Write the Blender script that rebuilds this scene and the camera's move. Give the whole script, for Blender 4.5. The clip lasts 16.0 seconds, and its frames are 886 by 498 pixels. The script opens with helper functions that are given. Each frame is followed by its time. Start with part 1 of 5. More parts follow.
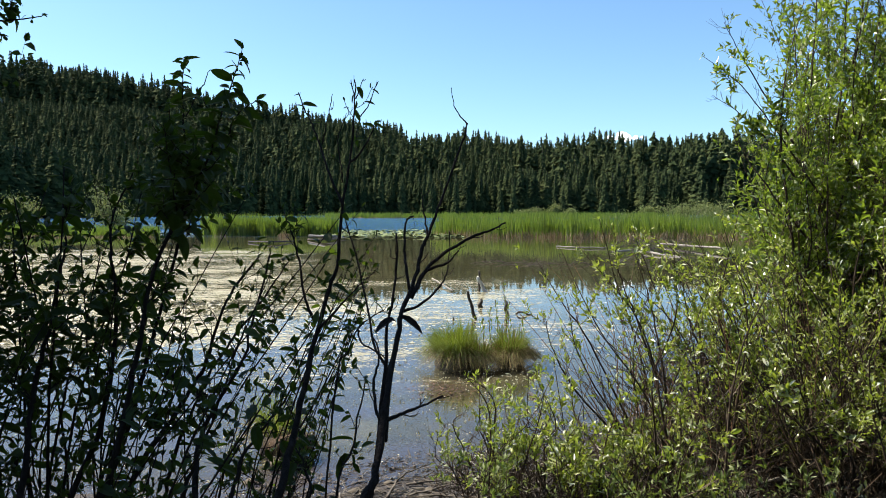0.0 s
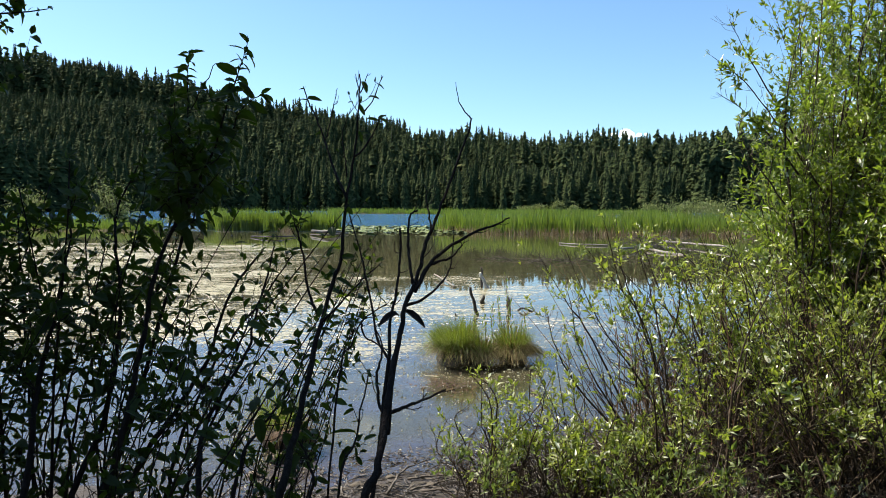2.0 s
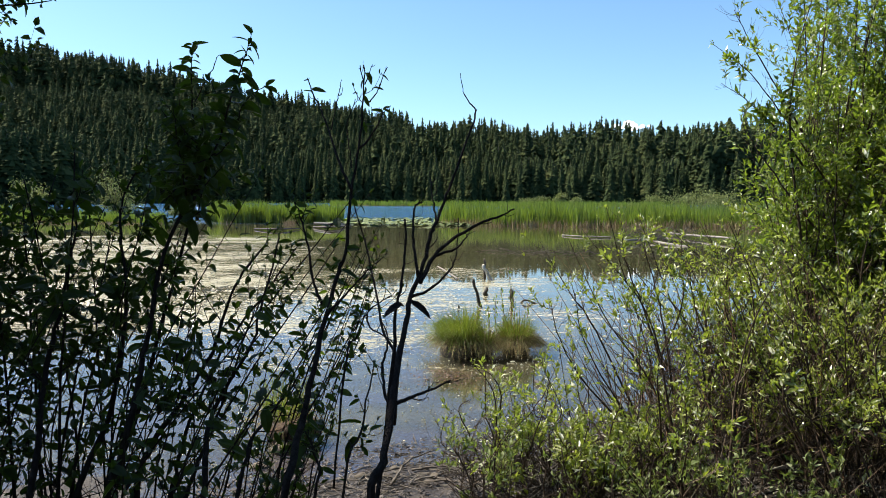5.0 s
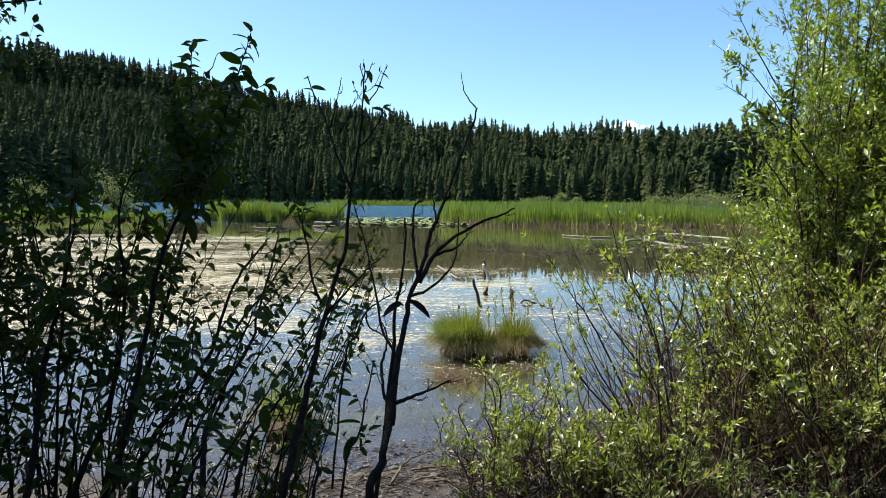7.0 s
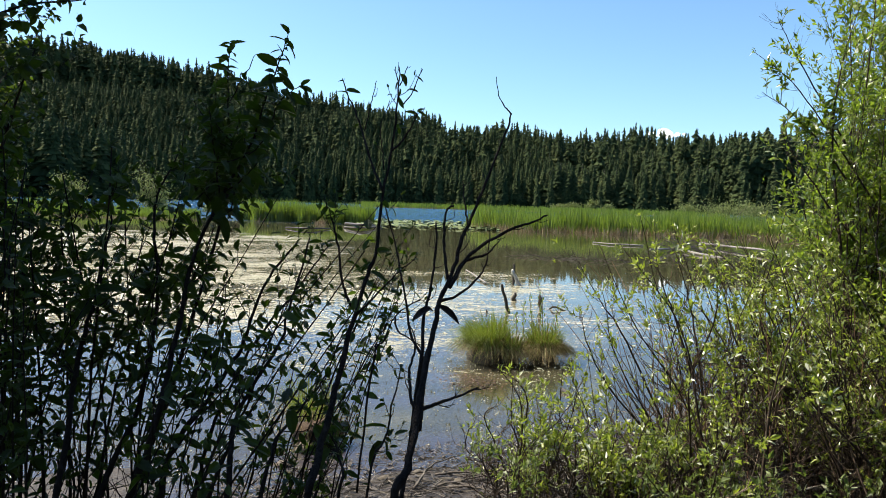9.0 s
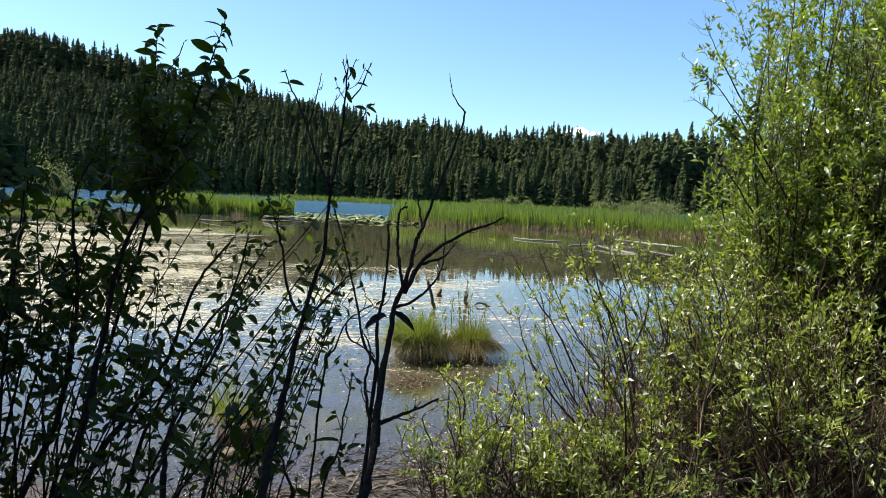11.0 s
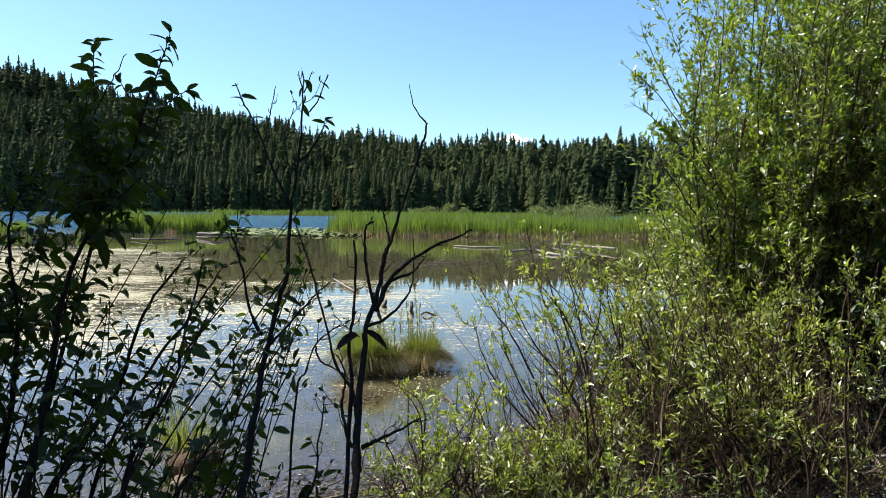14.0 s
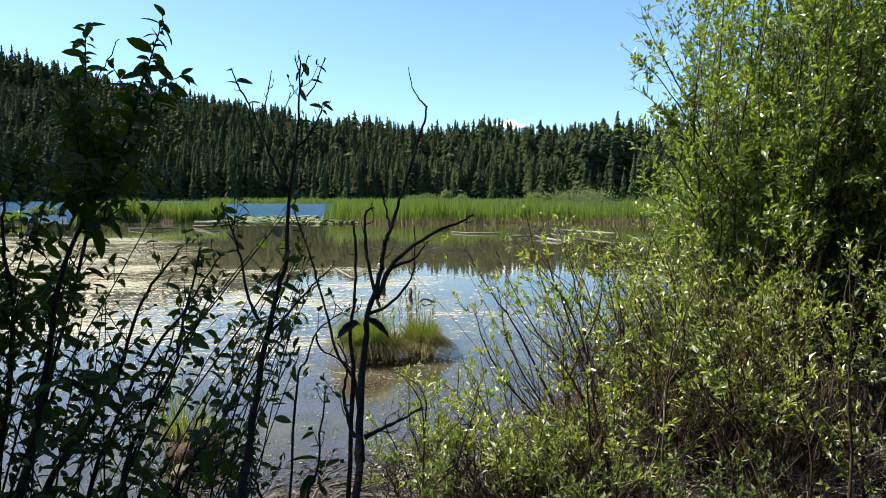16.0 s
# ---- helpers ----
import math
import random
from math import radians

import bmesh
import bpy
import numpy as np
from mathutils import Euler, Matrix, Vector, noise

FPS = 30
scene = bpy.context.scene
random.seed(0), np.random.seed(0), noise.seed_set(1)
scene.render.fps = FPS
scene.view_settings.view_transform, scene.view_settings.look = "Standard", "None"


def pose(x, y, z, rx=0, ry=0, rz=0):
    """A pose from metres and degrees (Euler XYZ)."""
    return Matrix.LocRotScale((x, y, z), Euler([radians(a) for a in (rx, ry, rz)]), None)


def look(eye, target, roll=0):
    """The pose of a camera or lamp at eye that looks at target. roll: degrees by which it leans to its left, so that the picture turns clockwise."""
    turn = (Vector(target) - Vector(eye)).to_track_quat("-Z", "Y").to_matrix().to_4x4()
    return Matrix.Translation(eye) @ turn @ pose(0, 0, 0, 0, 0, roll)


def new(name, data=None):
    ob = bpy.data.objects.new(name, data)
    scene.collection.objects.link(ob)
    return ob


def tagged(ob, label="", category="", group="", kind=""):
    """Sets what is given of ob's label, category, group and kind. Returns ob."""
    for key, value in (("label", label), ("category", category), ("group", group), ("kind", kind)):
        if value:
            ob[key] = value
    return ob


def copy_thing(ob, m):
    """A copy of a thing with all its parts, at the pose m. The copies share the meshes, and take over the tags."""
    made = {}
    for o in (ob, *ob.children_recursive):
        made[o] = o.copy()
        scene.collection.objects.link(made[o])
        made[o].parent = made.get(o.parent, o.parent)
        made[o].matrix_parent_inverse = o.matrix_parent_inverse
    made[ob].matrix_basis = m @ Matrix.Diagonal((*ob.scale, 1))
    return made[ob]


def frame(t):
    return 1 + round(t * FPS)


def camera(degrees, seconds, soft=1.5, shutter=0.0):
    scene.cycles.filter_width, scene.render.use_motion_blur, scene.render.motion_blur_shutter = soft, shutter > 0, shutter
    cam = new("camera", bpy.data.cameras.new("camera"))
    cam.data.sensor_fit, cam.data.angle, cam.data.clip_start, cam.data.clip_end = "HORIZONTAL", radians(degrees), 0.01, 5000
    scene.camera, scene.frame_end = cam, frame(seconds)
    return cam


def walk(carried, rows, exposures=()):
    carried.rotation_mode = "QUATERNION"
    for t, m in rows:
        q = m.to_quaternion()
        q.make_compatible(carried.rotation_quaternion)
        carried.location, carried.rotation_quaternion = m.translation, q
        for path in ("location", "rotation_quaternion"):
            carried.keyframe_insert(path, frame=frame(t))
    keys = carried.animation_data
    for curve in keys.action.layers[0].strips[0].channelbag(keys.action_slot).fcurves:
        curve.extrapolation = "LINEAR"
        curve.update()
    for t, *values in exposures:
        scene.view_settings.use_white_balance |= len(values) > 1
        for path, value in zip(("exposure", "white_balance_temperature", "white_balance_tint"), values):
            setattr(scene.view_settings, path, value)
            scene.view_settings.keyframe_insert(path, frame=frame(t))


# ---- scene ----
cam = camera(64.5, 16.0, soft=0.2)
PATH = [
    (0, (-0.002, -0.019, 1.739), (-0.004, 1.978, 1.63), -0.1),
    (0.5, (-0.007, -0.017, 1.74), (-0.039, 1.98, 1.632), -0.1),
    (1, (-0.005, -0.019, 1.74), (-0.017, 1.978, 1.639), -0.0),
    (1.5, (-0.004, -0.022, 1.737), (-0.022, 1.975, 1.623), 0.2),
    (2, (-0.005, -0.025, 1.735), (-0.014, 1.972, 1.615), 0.3),
    (2.5, (-0.008, -0.021, 1.734), (-0.032, 1.975, 1.606), 0.2),
    (3, (-0.007, -0.028, 1.737), (-0.013, 1.968, 1.606), 0.4),
    (3.5, (-0.008, -0.026, 1.737), (-0.007, 1.968, 1.59), 0.4),
    (4, (-0.009, -0.028, 1.735), (-0.022, 1.967, 1.592), 0.3),
    (6.5, (-0.014, -0.019, 1.731), (-0.032, 1.976, 1.589), 0.2),
    (7, (-0.011, -0.015, 1.73), (-0.028, 1.98, 1.587), 0.4),
    (7.5, (-0.011, -0.01, 1.729), (-0.023, 1.984, 1.585), 0.5),
    (8, (-0.011, -0.006, 1.726), (-0.02, 1.989, 1.585), 0.9),
    (10.3, (-0.057, 0.003, 1.745), (-0.269, 1.987, 1.616), 2.2),
    (10.5, (-0.069, 0.03, 1.745), (-0.138, 2.025, 1.615), 2.9),
    (11, (-0.111, 0.079, 1.749), (0.016, 2.07, 1.607), 2.5),
    (11.5, (-0.147, 0.111, 1.756), (0.132, 2.087, 1.623), 1.7),
    (12, (-0.172, 0.138, 1.758), (0.179, 2.102, 1.62), 1.4),
    (12.5, (-0.178, 0.141, 1.751), (0.064, 2.123, 1.639), 0.5),
    (13, (-0.174, 0.142, 1.756), (0.027, 2.128, 1.63), 0.3),
    (13.5, (-0.176, 0.134, 1.748), (0.116, 2.108, 1.617), 1.2),
    (14, (-0.188, 0.127, 1.758), (0.111, 2.101, 1.646), 0.6),
    (14.5, (-0.185, 0.144, 1.76), (0.163, 2.111, 1.661), -0.5),
    (15, (-0.19, 0.161, 1.751), (0.081, 2.134, 1.578), -0.6),
    (15.5, (-0.19, 0.155, 1.753), (0.091, 2.128, 1.583), -0.1),
    (16, (-0.193, 0.16, 1.754), (0.112, 2.131, 1.604), 0.1),
]
walk(cam, [(t, look(eye, target, roll)) for t, eye, target, roll in PATH],
     exposures=[(0, 1.16), (8, 1.18), (11, 1.2), (12.5, 1.28), (13.5, 1.25), (16, 1.26)])

# ---- light ----
SUN_AZ, SUN_EL = radians(-64), radians(53)      # azimuth from straight ahead, minus: to the left
world = bpy.data.worlds.new("sky")
scene.world = world
world.use_nodes = True
wn = world.node_tree
sky = wn.nodes.new("ShaderNodeTexSky")
sky.sky_type, sky.sun_disc = "NISHITA", False
sky.sun_elevation, sky.sun_rotation = SUN_EL, SUN_AZ
sky.altitude, sky.air_density, sky.dust_density, sky.ozone_density = 900, 1.0, 1.3, 1.0
wn.nodes["Background"].inputs["Strength"].default_value = 0.086
tint = wn.nodes.new("ShaderNodeMix")
tint.data_type, tint.blend_type = "RGBA", "MULTIPLY"
tint.inputs[0].default_value = 1.0
tint.inputs[7].default_value = (0.765, 0.98, 1.11, 1)
wn.links.new(sky.outputs[0], tint.inputs[6])
wn.links.new(tint.outputs[2], wn.nodes["Background"].inputs["Color"])
sun = new("sun", bpy.data.lights.new("sun", "SUN"))
sun.data.energy, sun.data.angle, sun.data.color = 5.0, radians(0.5), (1.0, 0.9, 0.75)
sun.matrix_world = look((0, 0, 0), (-math.sin(SUN_AZ) * math.cos(SUN_EL), -math.cos(SUN_AZ) * math.cos(SUN_EL), -math.sin(SUN_EL)))

# ---- materials ----
def material(name, stops, scale=20.0, rough=0.7, bump=0.0, bump_scale=60.0, translucent=0.0, tcol=None, per="", spec=0.5, detail=6.0, stretch=(1, 1, 1), share=0.6):
    """A surface whose colour runs through stops (position, rgb) by noise; per: 'island' or 'object' adds a shift for each piece."""
    m = bpy.data.materials.new(name)
    m.use_nodes = True
    n, ln = m.node_tree.nodes, m.node_tree.links
    b = n["Principled BSDF"]
    geo = n.new("ShaderNodeNewGeometry")
    mp = n.new("ShaderNodeMapping")
    mp.inputs["Scale"].default_value = stretch
    ln.new(geo.outputs["Position"], mp.inputs["Vector"])
    t = n.new("ShaderNodeTexNoise")
    t.inputs["Scale"].default_value, t.inputs["Detail"].default_value = scale, detail
    ln.new(mp.outputs[0], t.inputs["Vector"])
    fac = t.outputs["Fac"]
    if per:
        if per == "island":
            r = geo.outputs["Random Per Island"]
        else:
            r = n.new("ShaderNodeObjectInfo").outputs["Random"]
        mix = n.new("ShaderNodeMix")
        mix.inputs[0].default_value = share
        ln.new(fac, mix.inputs[2]), ln.new(r, mix.inputs[3])
        fac = mix.outputs[0]
    ramp = n.new("ShaderNodeValToRGB")
    el = ramp.color_ramp.elements
    while len(el) < len(stops):
        el.new(0.5)
    for e, (p, c) in zip(el, stops):
        e.position, e.color = p, (*c, 1)
    ln.new(fac, ramp.inputs[0])
    ln.new(ramp.outputs[0], b.inputs["Base Color"])
    b.inputs["Roughness"].default_value = rough
    b.inputs["Specular IOR Level"].default_value = spec
    if bump:
        t2 = n.new("ShaderNodeTexNoise")
        t2.inputs["Scale"].default_value, t2.inputs["Detail"].default_value = bump_scale, 8
        ln.new(mp.outputs[0], t2.inputs["Vector"])
        bp = n.new("ShaderNodeBump")
        bp.inputs["Strength"].default_value, bp.inputs["Distance"].default_value = bump, 0.02
        ln.new(t2.outputs["Fac"], bp.inputs["Height"])
        ln.new(bp.outputs[0], b.inputs["Normal"])
    if translucent:
        tr = n.new("ShaderNodeBsdfTranslucent")
        if tcol:
            tr.inputs["Color"].default_value = (*tcol, 1)
        else:
            ln.new(ramp.outputs[0], tr.inputs["Color"])
        ms = n.new("ShaderNodeMixShader")
        ms.inputs[0].default_value = translucent
        ln.new(b.outputs[0], ms.inputs[1]), ln.new(tr.outputs[0], ms.inputs[2])
        ln.new(ms.outputs[0], n["Material Output"].inputs["Surface"])
    return m


# broad leaf greens darkened to near black: the bank's shade is in the colour
M_LEAF_SHADED = material("leaf_broad_shaded", [(0.25, (0.01, 0.018, 0.005)), (0.6, (0.018, 0.033, 0.008)), (0.9, (0.04, 0.068, 0.013))], 9, 0.5, per="island", translucent=0.15, tcol=(0.2, 0.34, 0.02), spec=0.16)
M_LEAF_ONE = material("leaf_single_shaded", [(0.25, (0.01, 0.018, 0.005)), (0.6, (0.018, 0.033, 0.008)), (0.9, (0.04, 0.068, 0.013))], 9, 0.5, per="object", translucent=0.15, tcol=(0.2, 0.34, 0.02), spec=0.16)
# willow stops reach near-white: leaf glints and sun-shade contrast sit in the colour
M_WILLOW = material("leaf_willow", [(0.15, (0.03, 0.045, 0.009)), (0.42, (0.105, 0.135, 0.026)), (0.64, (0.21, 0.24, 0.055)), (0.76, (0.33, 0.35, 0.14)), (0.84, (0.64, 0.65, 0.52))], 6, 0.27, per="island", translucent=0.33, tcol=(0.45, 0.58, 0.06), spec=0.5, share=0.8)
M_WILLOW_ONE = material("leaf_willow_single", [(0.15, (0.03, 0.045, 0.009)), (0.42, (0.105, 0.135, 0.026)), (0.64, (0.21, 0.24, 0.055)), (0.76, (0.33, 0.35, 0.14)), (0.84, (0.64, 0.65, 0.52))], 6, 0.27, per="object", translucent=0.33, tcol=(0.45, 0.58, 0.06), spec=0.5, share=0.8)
# darker copy of the willow leaf, with the crown's self-shade in its greens
M_WILLOW_SHADED = material("leaf_willow_shaded", [(0.15, (0.025, 0.042, 0.009)), (0.45, (0.075, 0.108, 0.019)), (0.7, (0.145, 0.185, 0.036)), (0.82, (0.23, 0.26, 0.09)), (0.89, (0.52, 0.54, 0.44))], 6, 0.25, per="island", translucent=0.3, tcol=(0.34, 0.5, 0.04), spec=0.6, share=0.8)
M_WILLOW_SHADED_ONE = material("leaf_willow_shaded_single", [(0.15, (0.025, 0.042, 0.009)), (0.45, (0.075, 0.108, 0.019)), (0.7, (0.145, 0.185, 0.036)), (0.82, (0.23, 0.26, 0.09)), (0.89, (0.52, 0.54, 0.44))], 6, 0.25, per="object", translucent=0.3, tcol=(0.34, 0.5, 0.04), spec=0.6, share=0.8)
M_WILLOW_PALE = material("leaf_willow_grey", [(0.25, (0.05, 0.07, 0.02)), (0.5, (0.1, 0.13, 0.045)), (0.8, (0.17, 0.2, 0.09)), (0.95, (0.36, 0.38, 0.27))], 6, 0.4, per="island", translucent=0.3, tcol=(0.3, 0.42, 0.06), spec=0.3, share=0.8)
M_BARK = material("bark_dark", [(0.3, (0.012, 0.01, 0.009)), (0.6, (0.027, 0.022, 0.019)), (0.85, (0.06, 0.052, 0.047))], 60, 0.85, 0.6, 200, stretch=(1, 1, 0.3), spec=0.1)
M_BARK_TAN = material("bark_tan", [(0.25, (0.014, 0.011, 0.009)), (0.5, (0.03, 0.022, 0.016)), (0.7, (0.1, 0.073, 0.05)), (0.86, (0.34, 0.28, 0.21))], 40, 0.75, 0.5, 180, stretch=(1, 1, 0.3), per="island", spec=0.12)
M_DEAD = material("wood_bleached", [(0.25, (0.1, 0.085, 0.07)), (0.6, (0.22, 0.2, 0.175)), (0.85, (0.4, 0.38, 0.35))], 12, 0.8, 0.5, 90, per="island", stretch=(1, 1, 1))
M_WETWOOD = material("wood_wet", [(0.3, (0.02, 0.016, 0.012)), (0.7, (0.06, 0.045, 0.035))], 25, 0.5, 0.5, 120)
M_TWIG = material("twig_litter", [(0.3, (0.014, 0.011, 0.009)), (0.5, (0.06, 0.048, 0.04)), (0.74, (0.34, 0.31, 0.27))], 8, 0.8, 0.3, 120, per="island", spec=0.1)
M_BRANCH = material("branch_grey", [(0.3, (0.03, 0.025, 0.02)), (0.55, (0.09, 0.075, 0.06)), (0.85, (0.26, 0.235, 0.2))], 6, 0.8, 0.3, 90, per="island")
M_RED = material("twig_red", [(0.3, (0.07, 0.035, 0.022)), (0.8, (0.22, 0.12, 0.065))], 12, 0.65, per="island")
M_SEDGE = material("sedge_green", [(0.2, (0.035, 0.05, 0.008)), (0.5, (0.085, 0.115, 0.016)), (0.8, (0.17, 0.2, 0.04))], 5, 0.5, per="island", translucent=0.3, tcol=(0.3, 0.4, 0.04))
M_STRAW = material("sedge_straw", [(0.25, (0.09, 0.06, 0.02)), (0.55, (0.24, 0.18, 0.06)), (0.85, (0.42, 0.35, 0.15))], 5, 0.65, per="island", translucent=0.2)
M_CATTAIL = material("cattail_green", [(0.2, (0.04, 0.065, 0.009)), (0.48, (0.1, 0.135, 0.018)), (0.75, (0.2, 0.225, 0.038)), (0.95, (0.27, 0.27, 0.08))], 0.6, 0.5, per="island", translucent=0.3, tcol=(0.25, 0.38, 0.04))
M_REEDSTRAW = material("cattail_dead", [(0.2, (0.16, 0.105, 0.05)), (0.55, (0.32, 0.235, 0.125)), (0.9, (0.48, 0.39, 0.24))], 0.8, 0.75, per="island", translucent=0.15)
M_SHRUBFAR = material("shrub_far", [(0.2, (0.09, 0.12, 0.03)), (0.55, (0.16, 0.2, 0.05)), (0.9, (0.26, 0.28, 0.09))], 0.8, 0.6, per="island", translucent=0.3)
M_FIR = material("fir_needles", [(0.25, (0.015, 0.026, 0.012)), (0.45, (0.033, 0.05, 0.02)), (0.62, (0.062, 0.08, 0.03)), (0.8, (0.1, 0.108, 0.045))], 0.11, 0.85, per="island", translucent=0.1, spec=0.05, share=0.3, detail=3.0)
M_FIRBARK = material("fir_bark", [(0.3, (0.07, 0.055, 0.045)), (0.8, (0.17, 0.14, 0.12))], 2, 0.9)
M_PAD = material("lily_pad", [(0.2, (0.06, 0.09, 0.02)), (0.6, (0.12, 0.16, 0.035)), (0.9, (0.24, 0.26, 0.09))], 1.2, 0.6, per="island")
# algae colour raised to cream to carry the sky glare on the wet mat
M_ALGAE = material("algae_mat", [(0.2, (0.3, 0.29, 0.17)), (0.5, (0.52, 0.5, 0.36)), (0.85, (0.7, 0.68, 0.54))], 1.5, 0.35, per="island")
M_STAKE = material("wood_white", [(0.3, (0.35, 0.33, 0.3)), (0.8, (0.7, 0.68, 0.64))], 12, 0.8, 0.4, 90)
M_RUST = material("reflection_rust", [(0.3, (0.025, 0.012, 0.005)), (0.6, (0.065, 0.032, 0.012)), (0.9, (0.14, 0.075, 0.03))], 8, 0.6, per="island")
M_ROT = material("wood_rotten", [(0.3, (0.02, 0.012, 0.007)), (0.55, (0.07, 0.04, 0.018)), (0.8, (0.17, 0.105, 0.05))], 14, 0.85, 0.6, 60)
M_STONE = material("stone", [(0.3, (0.04, 0.034, 0.026)), (0.7, (0.12, 0.1, 0.075))], 6, 0.85, 0.5, 40)
M_CLOUD = material("cloud_white_glow", [(0.3, (0.85, 0.87, 0.9)), (0.8, (0.95, 0.95, 0.95))], 0.02, 1.0, spec=0.0)
# emission stands in for sunlight scattered inside the cloud
M_CLOUD.node_tree.nodes["Principled BSDF"].inputs["Emission Color"].default_value = (0.93, 0.96, 1, 1)
M_CLOUD.node_tree.nodes["Principled BSDF"].inputs["Emission Strength"].default_value = 0.7


def ground_material():
    m = bpy.data.materials.new("ground_soil")
    m.use_nodes = True
    n, ln = m.node_tree.nodes, m.node_tree.links
    b = n["Principled BSDF"]
    b.inputs["Roughness"].default_value = 0.6
    b.inputs["Specular IOR Level"].default_value = 0.35
    geo = n.new("ShaderNodeNewGeometry")
    def noise_fac(scale, detail=8):
        t = n.new("ShaderNodeTexNoise")
        t.inputs["Scale"].default_value, t.inputs["Detail"].default_value = scale, detail
        ln.new(geo.outputs["Position"], t.inputs["Vector"])
        return t.outputs["Fac"]
    def ramp(fac, stops):
        r = n.new("ShaderNodeValToRGB")
        while len(r.color_ramp.elements) < len(stops):
            r.color_ramp.elements.new(0.5)
        for e, (p, c) in zip(r.color_ramp.elements, stops):
            e.position, e.color = p, (*c, 1)
        ln.new(fac, r.inputs[0])
        return r.outputs[0]
    mud = ramp(noise_fac(7), [(0.3, (0.01, 0.008, 0.007)), (0.52, (0.026, 0.02, 0.016)), (0.75, (0.07, 0.055, 0.042))])
    bed = ramp(noise_fac(2.2), [(0.35, (0.012, 0.012, 0.004)), (0.55, (0.028, 0.026, 0.009)), (0.75, (0.06, 0.05, 0.019))])
    wood = ramp(noise_fac(0.05), [(0.3, (0.014, 0.018, 0.008)), (0.7, (0.03, 0.032, 0.014))])
    sep = n.new("ShaderNodeSeparateXYZ")
    ln.new(geo.outputs["Position"], sep.inputs[0])
    def span(src, a, b_):
        r = n.new("ShaderNodeMapRange")
        r.inputs[1].default_value, r.inputs[2].default_value = a, b_
        ln.new(src, r.inputs[0])
        return r.outputs[0]
    def mix(f, a, c):
        x = n.new("ShaderNodeMix")
        x.data_type = "RGBA"
        ln.new(f, x.inputs[0]), ln.new(a, x.inputs[6]), ln.new(c, x.inputs[7])
        return x.outputs[2]
    col = mix(span(sep.outputs[2], -0.05, 0.0), bed, mud)
    col = mix(span(sep.outputs[1], 60, 120), col, wood)
    ln.new(col, b.inputs["Base Color"])
    bp = n.new("ShaderNodeBump")
    bp.inputs["Strength"].default_value, bp.inputs["Distance"].default_value = 0.7, 0.03
    ln.new(noise_fac(40), bp.inputs["Height"])
    ln.new(bp.outputs[0], b.inputs["Normal"])
    return m


